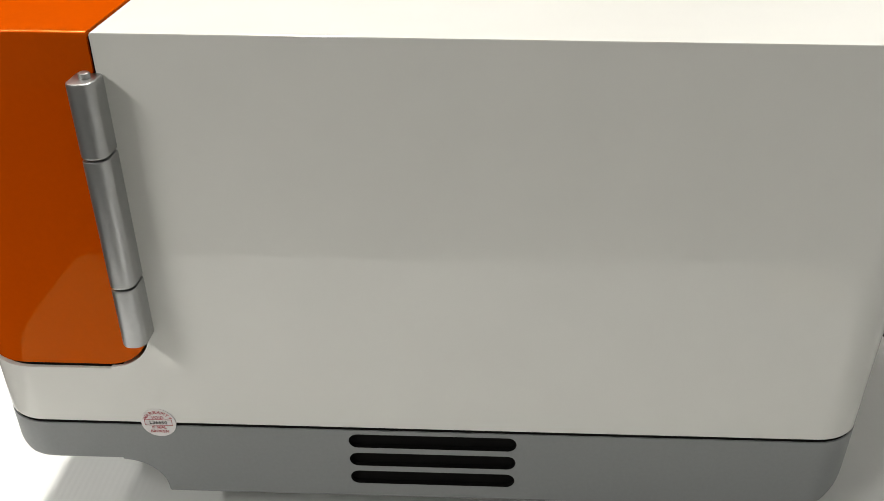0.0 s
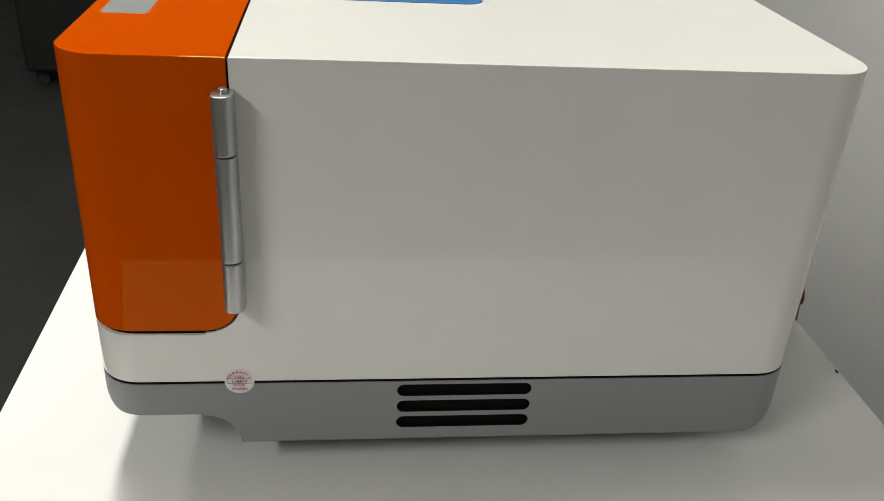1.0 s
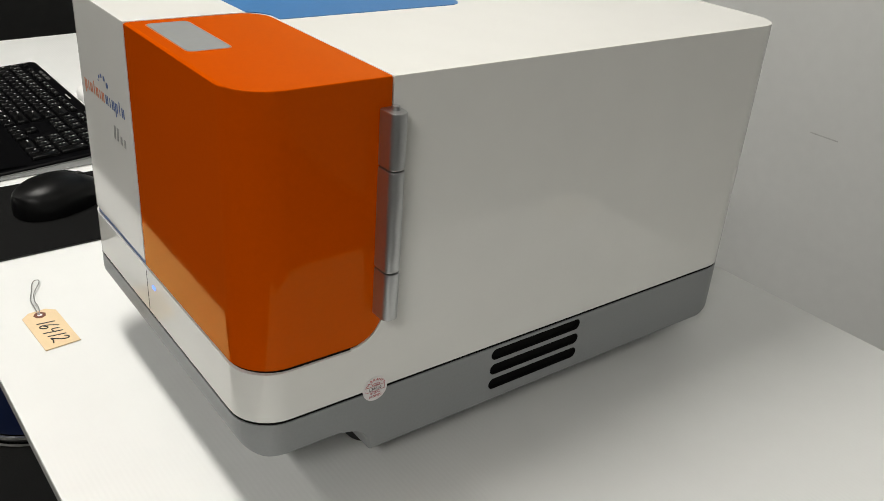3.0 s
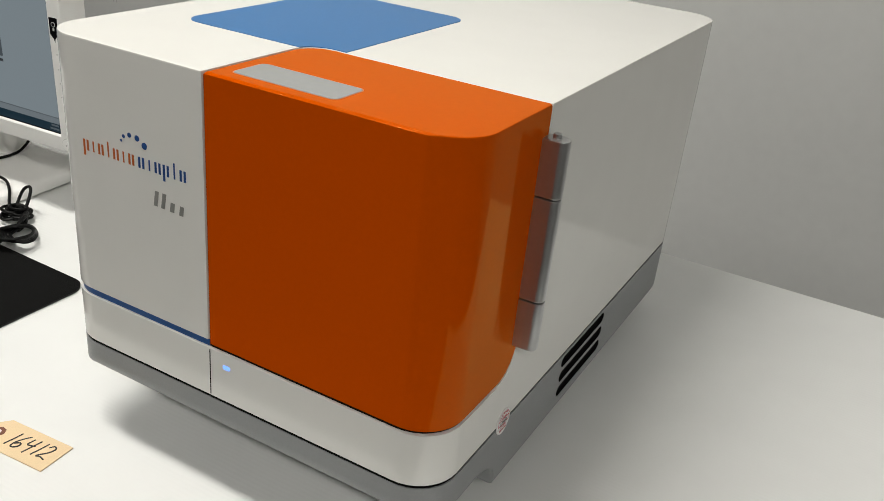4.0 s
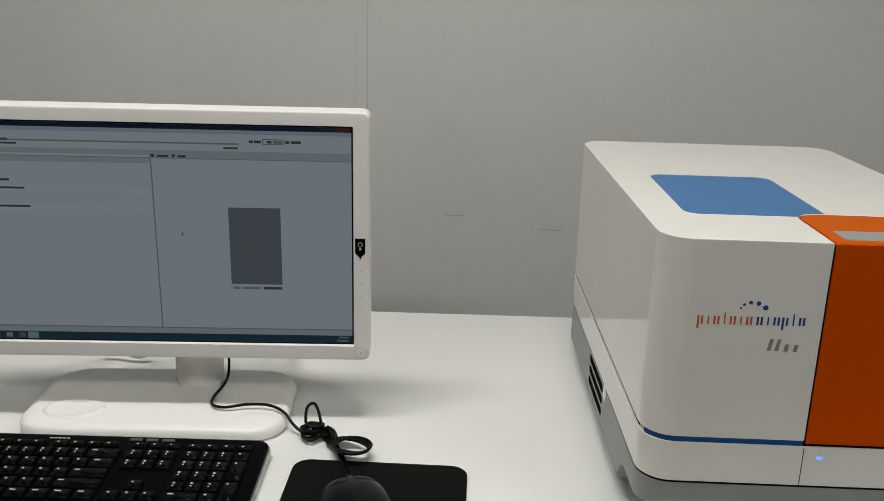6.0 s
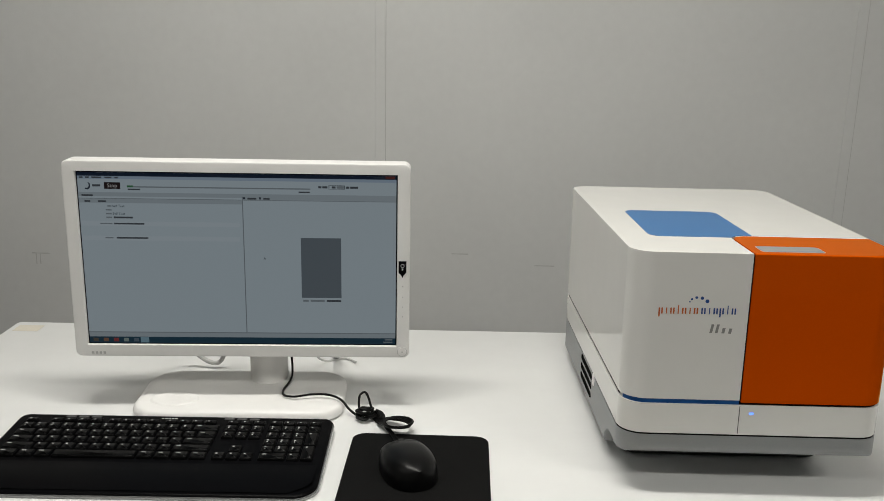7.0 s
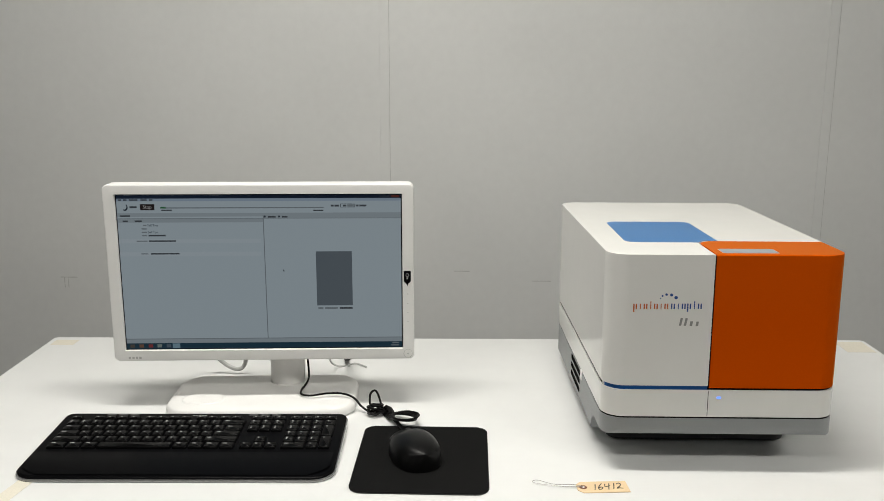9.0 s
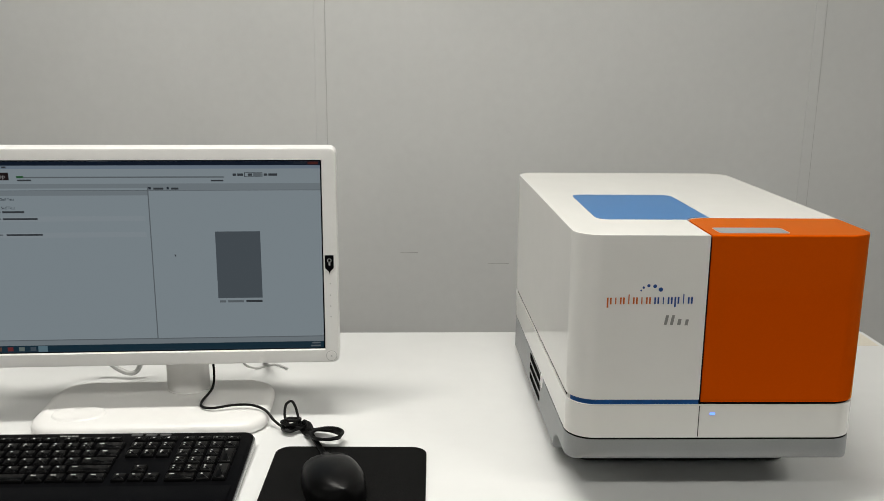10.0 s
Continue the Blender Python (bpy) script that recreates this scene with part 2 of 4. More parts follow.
def lettering(name, words, size, m, mat, parent, depth=0.00005, shear=0.0):
    """Words in the built-in font as a thin mesh part; m: its pose, letters along x, up along y."""
    cu = bpy.data.curves.new(name, "FONT")
    cu.body, cu.size, cu.extrude, cu.shear = words, size, depth, shear
    cu.align_x, cu.align_y = "CENTER", "CENTER"
    cu.resolution_u = 3
    tmp = new(name, cu)
    bpy.context.view_layer.update()
    me = bpy.data.meshes.new_from_object(tmp.evaluated_get(bpy.context.evaluated_depsgraph_get()))
    bpy.data.objects.remove(tmp)
    me.materials.clear()
    me.materials.append(mat)
    ob = new(name, me)
    ob.parent = parent
    ob.matrix_local = m
    return ob


def holed_panel(bm, out, y0, y1, side, zlow, ztop, slots, depth):
    """A flat side panel at x = side(y) with round-ended slots through it; out: +1 or -1, the way it faces."""
    def ring(pts):
        vs = [bm.verts.new((side(u), u, v)) for u, v in pts]
        return vs, [bm.edges.new((vs[i], vs[(i + 1) % len(vs)])) for i in range(len(vs))]
    low = [(y0 + (y1 - y0) * k / 10, zlow) for k in range(11)]
    edges = ring(low + [(y1, ztop), (y0, ztop)])[1]
    for sy0, sy1, sz, h in slots:
        vs, es = ring(rounded(sy0, sy1, sz - h / 2, sz + h / 2, h / 2 - 1e-5, 6))
        edges += es
        inner = [bm.verts.new((v.co.x - out * depth, v.co.y, v.co.z)) for v in vs]
        # slot walls take the second, black material: shade painted into the slots
        for i in range(len(vs)):
            j = (i + 1) % len(vs)
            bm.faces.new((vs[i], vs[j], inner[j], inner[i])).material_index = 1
    bmesh.ops.triangle_fill(bm, edges=edges, use_beauty=True)


# ---- room ----
def panel_wall():
    wall = thing("wall_north", "light grey painted panel wall with narrow joint strips", "wall", kind="structure")
    xs = [-4.235, -3.015, -1.795, -0.575, 0.645, 1.865, 3.085]
    for a, b in zip(xs, xs[1:]):
        part("panel", box(a + 0.0004, b - 0.0004, WALL_Y, WALL_Y + 0.02, FLOOR_Z, CEIL_Z, 0.0004), WALL_PAINT, wall)
    for x in xs[1:-1]:
        part("joint_strip", box(x - 0.013, x + 0.013, WALL_Y - 0.0025, WALL_Y, FLOOR_Z, CEIL_Z - 0.01, 0.001), WALL_PAINT, wall)
        part("gap_line", box(x + 0.013, x + 0.0145, WALL_Y - 0.0006, WALL_Y, FLOOR_Z, CEIL_Z - 0.01), MARK, wall)
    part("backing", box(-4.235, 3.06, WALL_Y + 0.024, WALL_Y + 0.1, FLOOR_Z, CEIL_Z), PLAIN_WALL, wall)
    for x, z, w in ((-0.358, 0.007, 0.045), (-0.128, -0.021, 0.055), (-1.503, -0.018, 0.05), (0.544, -0.011, 0.03)):
        part("scuff", box(x - w / 2, x + w / 2, WALL_Y - 0.0004, WALL_Y, z - 0.0012, z + 0.0012), MARK, wall)
    for x, z, h in ((-1.517, -0.034, 0.03), (-1.506, -0.034, 0.03), (0.536, -0.035, 0.05)):
        part("scuff", box(x - 0.001, x + 0.001, WALL_Y - 0.0004, WALL_Y, z - h / 2, z + h / 2), MARK, wall)


def plain_room():
    # added walls out of view, toned down to limit bounce and reflections
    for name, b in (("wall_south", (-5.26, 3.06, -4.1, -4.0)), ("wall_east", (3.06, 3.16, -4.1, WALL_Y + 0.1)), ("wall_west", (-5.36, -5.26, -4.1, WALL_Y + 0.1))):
        tagged(part(name, box(*b, FLOOR_Z, CEIL_Z), PLAIN_WALL, None, "plain unseen room wall in grey toned down against bounce light"), category="wall", kind="structure")
    tagged(part("wall_corner", box(-5.26, -4.235, WALL_Y, WALL_Y + 0.1, FLOOR_Z, CEIL_Z), PLAIN_WALL, None, "plain unseen room wall in grey toned down against bounce light"), category="wall", kind="structure")
    tagged(part("floor", box(-5.36, 3.16, -4.1, WALL_Y + 0.1, FLOOR_Z - 0.1, FLOOR_Z), FLOOR, None, "dark charcoal speckled floor"), category="floor", kind="structure")
    bm = box(-5.36, 3.16, -4.1, WALL_Y + 0.1, CEIL_Z + 0.012, CEIL_Z + 0.1)
    for i in range(14):
        for j in range(9):
            x, y = -5.3 + i * 0.605, -4.05 + j * 0.605
            box(x, x + 0.595, y, y + 0.595, CEIL_Z, CEIL_Z + 0.014, bm=bm)
    tagged(part("ceiling", bm, CEILING, None, "white suspended tile ceiling"), category="ceiling", kind="structure")
    for x, y, sx, sy, power in LAMPS:
        light = thing("ceiling_light", "white ceiling troffer with a bright diffuser", "ceiling light", "ceiling lights", at=pose(x, y, CEIL_Z))
        bm = bmesh.new()
        for b in ((-sx / 2 - 0.03, sx / 2 + 0.03, -sy / 2 - 0.03, -sy / 2), (-sx / 2 - 0.03, sx / 2 + 0.03, sy / 2, sy / 2 + 0.03),
                  (-sx / 2 - 0.03, -sx / 2, -sy / 2, sy / 2), (sx / 2, sx / 2 + 0.03, -sy / 2, sy / 2)):
            box(*b, -0.05, 0.0, 0.003, bm=bm)
        part("frame", bm, MON_WHITE, light)
        part("diffuser", box(-sx / 2, sx / 2, -sy / 2, sy / 2, -0.03, -0.02), DIFFUSER, light)


panel_wall()
plain_room()

# ---- bench ----
TX0, TX1, TY0, TY1 = -1.250, 0.53, -0.111, 0.640


def bench():
    t = thing("bench_table", "white folding table covered with a fluted plastic sheet", "table", at=pose(0, 0, FLOOR_Z, 0, 0, 0.7))
    h = -FLOOR_Z
    part("tabletop", slab(rounded(TX0, TX1, TY0, TY1, 0.012), h - 0.032, h - 0.0045, 0.003), TABLE_EDGE, t, "grey worn table edge")
    part("cover_sheet", slab(rounded(TX0 - 0.002, TX1 + 0.002, TY0 - 0.003, TY1 + 0.002, 0.010), h - 0.004, h, 0.0012), SHEET, t, "white fluted plastic cover sheet")
    for x in (TX0 + 0.2, TX1 - 0.2):
        for y in (TY0 + 0.1, TY1 - 0.1):
            part("leg", cylinder(0.014, 0, h - 0.032, 16, x, y), TABLE_LEG, t)
        part("cross_bar", box(x - 0.01, x + 0.01, TY0 + 0.1, TY1 - 0.1, 0.15, 0.17, 0.003), TABLE_LEG, t)
    part("apron", box(TX0 + 0.05, TX1 - 0.05, TY0 + 0.04, TY0 + 0.06, h - 0.075, h - 0.033, 0.002), TABLE_LEG, t)


bench()


def tape_strip(m, length, width):
    s = tagged(part("tape_strip", slab(rounded(-length / 2, length / 2, -width / 2, width / 2, 0.0004, 1), 0.0003, 0.0007, 0.0001), TAPE, None,
                    "short beige masking tape strip on the table cover"), category="tape", group="tape strips")
    s.matrix_world = m
    return s


tape_strip(pose(-1.222, 0.588, 0, 0, 0, 1), 0.05, 0.035)
tape_strip(pose(-1.000, -0.088, 0, 0, 0, 82), 0.075, 0.024)
tape_strip(pose(0.485, 0.598, 0, 0, 0, 0), 0.06, 0.07)
speck = tagged(part("speck", box(0.083, 0.0875, 0.639, 0.6405, 0.0002, 0.001), GAP, None, "tiny dark crumb on the white table cover"), category="speck")

# ---- the bench instrument ----
R = 0.190          # right side
D = 0.536          # back
CR = 0.032         # corner radius in plan
SEAM = 0.0858      # top of the grey base
DOOR_Z = 0.132     # foot of the orange door
BELLY = 0.0285      # underside of the base
DOOR_Y = 0.1075    # depth of the door along the side


def top_z(u, v):
    return 0.3318 - 0.0020 * v


def left_x(y):
    return -0.154 - 0.017 * max(0.0, y - 0.03)


def span(y, d=0.0):
    """Left and right edge of the rounded plan at depth y, moved in by d."""
    c = 0.0
    for e in (y, D - y):
        if e < CR:
            c = CR - math.sqrt(max(0.0, CR * CR - (CR - e) ** 2))
    return left_x(y) + c + d, R - c - d


def plan(d=0.0, n=9):
    """The whole rounded plan, anticlockwise from the front left."""
    x0, x1 = left_x(0.03) + d, R - d
    xb = left_x(D) + d
    q = CR - d
    pts = []
    for cx, cy, a0 in ((x0 + q, d + q, 180), (x1 - q, d + q, 270), (x1 - q, D - d - q, 0), (xb + q, D - d - q, 90)):
        pts += [(cx + q * math.cos(radians(a0 + 90 * k / n)), cy + q * math.sin(radians(a0 + 90 * k / n))) for k in range(n + 1)]
    return pts


def base_low(y):
    """Underside of the grey base along the depth: raised nose, hollow step, flat belly, rounded tail."""
    if y < 0.018:
        return 0.056 + 0.018 - math.sqrt(max(0.0, 0.018 ** 2 - (0.018 - y) ** 2))
    if y < 0.076:
        return 0.056
    if y < 0.102:
        return BELLY + math.sqrt(max(0.0, 0.026 ** 2 - (y - 0.076) ** 2))
    if y > D - 0.036:
        return BELLY + 0.036 - math.sqrt(max(0.0, 0.036 ** 2 - (y - D + 0.036) ** 2))
    return BELLY


def depth_steps(marks=()):
    ys = [D * 0.5 * (1 - math.cos(math.pi * k / 90)) for k in range(91)]
    ys += [0.076 + 0.026 * math.sin(math.pi / 2 * k / 10) for k in range(11)] + [0.1021, 0.018, 0.001, 0.0025] + list(marks)
    return sorted({round(y, 6) for y in ys})


def base_mesh():
    bm = bmesh.new()
    slots_r = [(0.2200, 0.3235, z, 0.0108) for z in (0.0775, 0.0624, 0.0473)]
    slots_l = [(0.2200, 0.3235, z, 0.0108) for z in (0.0775, 0.0624, 0.0473)]
    zone = {1: (0.203, 0.338), -1: (0.203, 0.338)}
    ys = depth_steps([0.203, 0.338])
    rows = []
    for y in ys:
        xl, xr = span(y)
        zb = min(base_low(y), SEAM - 0.002)
        e = 0.004
        rows.append([bm.verts.new(p) for p in ((xl, y, SEAM), (xl, y, zb + e), (xl + e * 0.3, y, zb + e * 0.3), (xl + e, y, zb),
                                               (xr - e, y, zb), (xr - e * 0.3, y, zb + e * 0.3), (xr, y, zb + e), (xr, y, SEAM))])
    for (ya, a), (yb, b) in zip(zip(ys, rows), zip(ys[1:], rows[1:])):
        ym = (ya + yb) / 2
        for k in range(8):
            side = -1 if k == 0 else 1 if k == 6 else 0
            if side and zone[side][0] < ym < zone[side][1]:
                continue
            j = (k + 1) % 8
            bm.faces.new((a[k], a[j], b[j], b[k]))
    bm.faces.new(rows[0])
    bm.faces.new(rows[-1][::-1])
    holed_panel(bm, 1, *zone[1], lambda y: R, BELLY + 0.004, SEAM, slots_r, 0.003)
    holed_panel(bm, -1, *zone[-1], left_x, BELLY + 0.004, SEAM, slots_l, 0.003)
    return bm


def body_mesh():
    """White shell: lower band all round, and above it everything but the door's corner."""
    bm = bmesh.new()
    low = plan()
    stack([(inset_outline(low, 0.0004), SEAM + 0.0024), (low, SEAM + 0.0028), (low, DOOR_Z - 0.0025)], bm=bm)
    return bm


def upper_outline(groove=0.0):
    x0, xb, q = left_x(0.03) + groove, left_x(D) + groove, CR
    g = -0.0022
    pts = []
    for k in range(10):
        a = radians(270 - 90 * k / 9)
        pts.append((x0 + q + q * math.cos(a), groove + q + q * math.sin(a)))
    for k in range(10):
        a = radians(180 - 90 * k / 9)
        pts.append((xb + q + q * math.cos(a), D - q + q * math.sin(a)))
    for k in range(10):
        a = radians(90 - 90 * k / 9)
        pts.append((R - q + q * math.cos(a), D - q + q * math.sin(a)))
    pts += [(R, DOOR_Y + 0.0015)]
    c, cy = 0.022, DOOR_Y - 0.020
    for k in range(10):
        a = radians(90 + 90 * k / 9)
        pts.append((g + c + c * math.cos(a), cy + 0.0215 * math.sin(a)))
    pts += [(g, groove)]
    return pts[::-1]


def upper_mesh():
    a, b = upper_outline(0.003), upper_outline(0.0)
    e = 0.0012
    bm = bmesh.new()
    z0, z1 = DOOR_Z - 0.0025, DOOR_Z + 0.0035
    up = lambda d: (lambda u, v: top_z(u, v) + d)
    bl = inset_outline(b, e)
    stack([(a, z0), (a, z1), (b, z1 + 0.0005), (b, up(-e)), (inset_outline(b, e * 0.3), up(-0.3 * e)), (bl, up(0))], cap_bottom=False, bm=bm)
    return bm


def corner_filler():
    """White web under the hinge that follows the door's rounded foot."""
    bm = bmesh.new()
    r = 0.026
    rows = []
    for k in range(13):
        a = math.pi / 2 * k / 12
        y = DOOR_Y - r + r * math.sin(a) + 0.0005
        z = DOOR_Z + r - r * math.cos(a) - 0.0012
        rows.append([bm.verts.new(p) for p in ((R - 0.02, y, DOOR_Z - 0.0025), (R, y, DOOR_Z - 0.0025), (R, y, max(z, DOOR_Z - 0.002)), (R - 0.02, y, max(z, DOOR_Z - 0.002)))])
    y = DOOR_Y + 0.0015
    rows.append([bm.verts.new(p) for p in ((R - 0.02, y, DOOR_Z - 0.0025), (R, y, DOOR_Z - 0.0025), (R, y, DOOR_Z + r), (R - 0.02, y, DOOR_Z + r))])
    for a, b in zip(rows, rows[1:]):
        for k in range(4):
            bm.faces.new((a[k], a[(k + 1) % 4], b[(k + 1) % 4], b[k]))
    bm.faces.new(rows[0])
    bm.faces.new(rows[-1][::-1])
    return bm


def door_mesh():
    """Orange door: rounded front corner, rounded back corner beside the blue panel, rounded foot below the hinge."""
    bm = bmesh.new()
    r, c, e = 0.026, 0.020, 0.0016
    ys = sorted({round(v, 6) for v in [0.0, 0.0004, 0.001, 0.002] + [CR * (1 - math.cos(math.pi / 2 * k / 12)) for k in range(13)] +
                 [0.05, 0.06, 0.07] + [DOOR_Y - r + r * math.sin(math.pi / 2 * k / 12) for k in range(13)] + [DOOR_Y - c + c * math.sin(math.pi / 2 * k / 12) for k in range(13)]})
    rows = []
    for y in ys:
        xr = R - (CR - math.sqrt(max(0.0, CR * CR - (CR - y) ** 2)) if y < CR else 0.0)
        xl = c - math.sqrt(max(0.0, c * c - (y - DOOR_Y + c) ** 2)) if y > DOOR_Y - c else 0.0
        zb = DOOR_Z + 0.0011 + (r - math.sqrt(max(0.0, r * r - (y - DOOR_Y + r) ** 2)) if y > DOOR_Y - r else 0.0)
        zt = top_z(0, y)
        k = e if y > e else max(y, 0.0002)
        drop = (e - k)
        rows.append([bm.verts.new(p) for p in ((xl, y, zb), (xr, y, zb), (xr, y, zt - e), (xr - e * 0.3, y, zt - e * 0.3 - drop * 0.6), (xr - e, y, zt - drop),
                                               (xl + e, y, zt - drop), (xl + e * 0.3, y, zt - e * 0.3 - drop * 0.6), (xl, y, zt - e))])
    for a, b in zip(rows, rows[1:]):
        for k in range(8):
            bm.faces.new((a[k], a[(k + 1) % 8], b[(k + 1) % 8], b[k]))
    bm.faces.new(rows[0])
    bm.faces.new(rows[-1][::-1])
    return bm


def instrument():
    t = thing("bench_instrument", "white and orange bench-top laboratory analyser on a grey base", "lab instrument", at=pose(0, -0.0055, 0, -0.95, 0, 0))
    base = part("base", base_mesh(), GREY_BASE, t, "matte grey moulded base with a stepped front", 35)
    # black slot walls, and a black sheet behind each slot row, paint the vent shade
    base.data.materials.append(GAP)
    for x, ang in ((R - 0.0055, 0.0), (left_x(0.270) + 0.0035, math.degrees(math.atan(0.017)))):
        back = part("slot_backing", box(0.0, 0.0018, -0.06, 0.06, 0.040, SEAM - 0.002), GAP, base, "black sheet painting the shade inside the vent slots")
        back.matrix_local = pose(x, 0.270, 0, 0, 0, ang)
    part("seam_core", stack([(plan(0.0009), SEAM - 0.001), (plan(0.0009), SEAM + 0.0035)]), GAP, t, "dark shadow seam")
    # added black block that deepens the shadow between base and bench
    part("underframe", slab(rounded(left_x(0.1) + 0.030, R - 0.030, 0.110, D - 0.07, 0.02), lambda u, v: 0.004 + 0.0166 * v, BELLY + 0.0005, 0.002), RUBBER, t, "added black block for the shade under the base")
    for x in (-0.085, 0.115):
        for y in (0.15, 0.47):
            part("foot", cylinder(0.016, 0.0166 * y, BELLY + 0.0005, 20, x, y, 0.002), RUBBER, t, "round black rubber foot")
    band = part("lower_band", body_mesh(), WHITE_SHELL, t, smooth_angle=30)
    part("band_joint", box(-0.0012, -0.0004, -0.00015, 0.001, SEAM + 0.004, DOOR_Z - 0.004), GAP, band)
    shell = part("shell", upper_mesh(), WHITE_SHELL, t, "glossy white shell", 30)
    part("shell_web", corner_filler(), WHITE_SHELL, shell)
    # blue trim in the groove over the band
    trim = bmesh.new()
    pts = [(left_x(0.03) + CR + (CR - 0.0016) * math.cos(radians(a)), CR + (CR - 0.0016) * math.sin(radians(a))) for a in range(205, 271, 5)] + [(-0.0022, 0.0016)]
    ring = [[trim.verts.new((x + dx, y + dy, z)) for x, y in pts] for dx, dy, z in ((0, 0, DOOR_Z - 0.0022), (0, 0, DOOR_Z + 0.0034), (0.0008, 0.0012, DOOR_Z + 0.0034), (0.0008, 0.0012, DOOR_Z - 0.0022))]
    for i in range(len(pts) - 1):
        for k in range(4):
            trim.faces.new((ring[k][i], ring[k][i + 1], ring[(k + 1) % 4][i + 1], ring[(k + 1) % 4][i]))
    part("blue_trim", trim, BLUE_TRIM, t, "thin dark blue trim line")
    # black strip laid in the left groove, painting its shade
    groove = bmesh.new()
    ends = [(left_x(0.03) + 0.0022, CR), (left_x(D) + 0.0022, D - CR)]
    strip = [ends[0], (ends[0][0] + 0.0006, ends[0][1]), (ends[1][0] + 0.0006, ends[1][1]), ends[1]]
    stack([(strip, DOOR_Z - 0.0022), (strip, DOOR_Z + 0.0030)], bm=groove)
    part("side_groove", groove, GAP, t, "black strip painting the groove shade over the band")
    # recess behind the door
    part("door_gap", slab(rounded(-0.0021, R - 0.002, 0.002, DOOR_Y - 0.004, (0.0005, CR, 0.0005, 0.0005), 8), DOOR_Z - 0.0024, DOOR_Z - 0.0003, 0.0001), GAP, t)
    gap_top = bmesh.new()
    box(-0.0021, 0.0, 0.002, DOOR_Y - 0.024, DOOR_Z - 0.002, 0.3290, bm=gap_top)
    box(0.024, R - 0.002, DOOR_Y, DOOR_Y + 0.0014, DOOR_Z + 0.02, 0.3290, bm=gap_top)
    part("door_seam", gap_top, GAP, t, "dark gap round the door")
    door = part("door", door_mesh(), ORANGE, t, "glossy orange hinged door", 30)
    win = rounded(0.012, 0.092, 0.0115, 0.0430, 0.0045, 6)
    part("window_rim", slab(inset_outline(win, -0.0009), lambda u, v: top_z(u, v) - 0.0008, lambda u, v: top_z(u, v) + 0.0002, 0.0002), LOGO_ORANGE, door, "darker orange rim")
    part("window_inlay", slab(win, lambda u, v: top_z(u, v) - 0.0006, lambda u, v: top_z(u, v) + 0.0004, 0.0002), INLAY, door, "smooth grey inlay window")
    # blue panel on top, cut round the door's corner
    g = 0.0215
    pts = [(-0.112 + 0.016 - 0.016 * math.cos(radians(a)), 0.0955 + 0.016 - 0.016 * math.sin(radians(a))) for a in range(0, 91, 10)]
    a0 = math.degrees(math.asin((0.0955 - DOOR_Y + 0.02) / g))
    for k in range(8):
        a = radians(180 - a0 - (90 - a0) * k / 7)
        pts.append((0.020 + (g + 0.001) * math.cos(a), DOOR_Y - 0.020 + (g + 0.001) * math.sin(a)))
    pts += [(0.030, DOOR_Y + 0.0025)]
    pts += [(0.030 - 0.016 + 0.016 * math.cos(radians(a)), 0.290 - 0.016 + 0.016 * math.sin(radians(a))) for a in range(0, 91, 10)]
    pts += [(-0.112 + 0.016 - 0.016 * math.sin(radians(a)), 0.290 - 0.016 + 0.016 * math.cos(radians(a))) for a in range(0, 91, 10)]
    part("blue_panel", slab(pts, lambda u, v: top_z(u, v) - 0.0006, lambda u, v: top_z(u, v) + 0.0005, 0.0002), BLUE_PANEL, t, "matte blue inset panel")
    # hinge of three knuckles with a pin
    hinge = part("hinge", cylinder(0.003, 0.158, 0.3145, 12, 0.197, 0.106), SILVER, t, "silver metal hinge")
    for z0, z1 in ((0.157, 0.1951), (0.1959, 0.2713), (0.2721, 0.3115)):
        part("knuckle", slab(rounded(0.1885, 0.2065, 0.0985, 0.1122, (0.002, 0.005, 0.0065, 0.002), 5), z0, z1, 0.0012), SILVER, hinge)
    # status light
    part("status_light", slab(rounded(0.0118, 0.0178, 0.1168, 0.1198, 0.0008, 3), -0.0006, 0.0004, 0.0002, axis="y"), LED, t, "small lit blue-white status light")
    # brand mark as plain strokes and dots
    def strokes(name, mat, rows):
        bm = bmesh.new()
        for x, z0, z1, w, lean in rows:
            v = [(x - w / 2, z0), (x + w / 2, z0), (x + w / 2 + lean, z1), (x - w / 2 + lean, z1)]
            stack([(v, -0.0002), (v, 0.0004)], bm=bm, axis="y")
        part(name, bm, mat, t)
    base_line = lambda x: 0.2512 + (x + 0.117) * 0.01

    def cells(x0, x1, count, tall, deep, narrow):
        """A row of plain upright bars in the place of the mark."""
        rows, step = [], (x1 - x0) / count
        for i in range(count):
            x, z = x0 + (i + 0.45) * step, base_line(x0 + i * step)
            low, high = z - (0.004 if i in deep else 0), z + (0.0115 if i in tall else 0.008)
            if i in narrow:
                rows.append((x, low, high, 0.0013, 0))
            else:
                rows += [(x - step * 0.24, low, z + 0.008, 0.0019, 0), (x + step * 0.24, z, high, 0.0019, 0)]
        return rows
    strokes("brand_mark_orange", LOGO_ORANGE, cells(-0.1165, -0.0645, 7, (3,), (0,), (1, 3, 5)))
    strokes("brand_mark_blue", LOGO_BLUE, cells(-0.0625, -0.0165, 6, (4,), (3,), (1, 4)))
    strokes("model_mark_grey", LOGO_GREY, [(-0.0475, 0.227, 0.2385, 0.0034, 0.002), (-0.0405, 0.227, 0.2385, 0.0034, 0.002), (-0.0320, 0.2268, 0.2338, 0.0038, 0.001), (-0.0235, 0.2265, 0.2335, 0.0036, 0.001)])
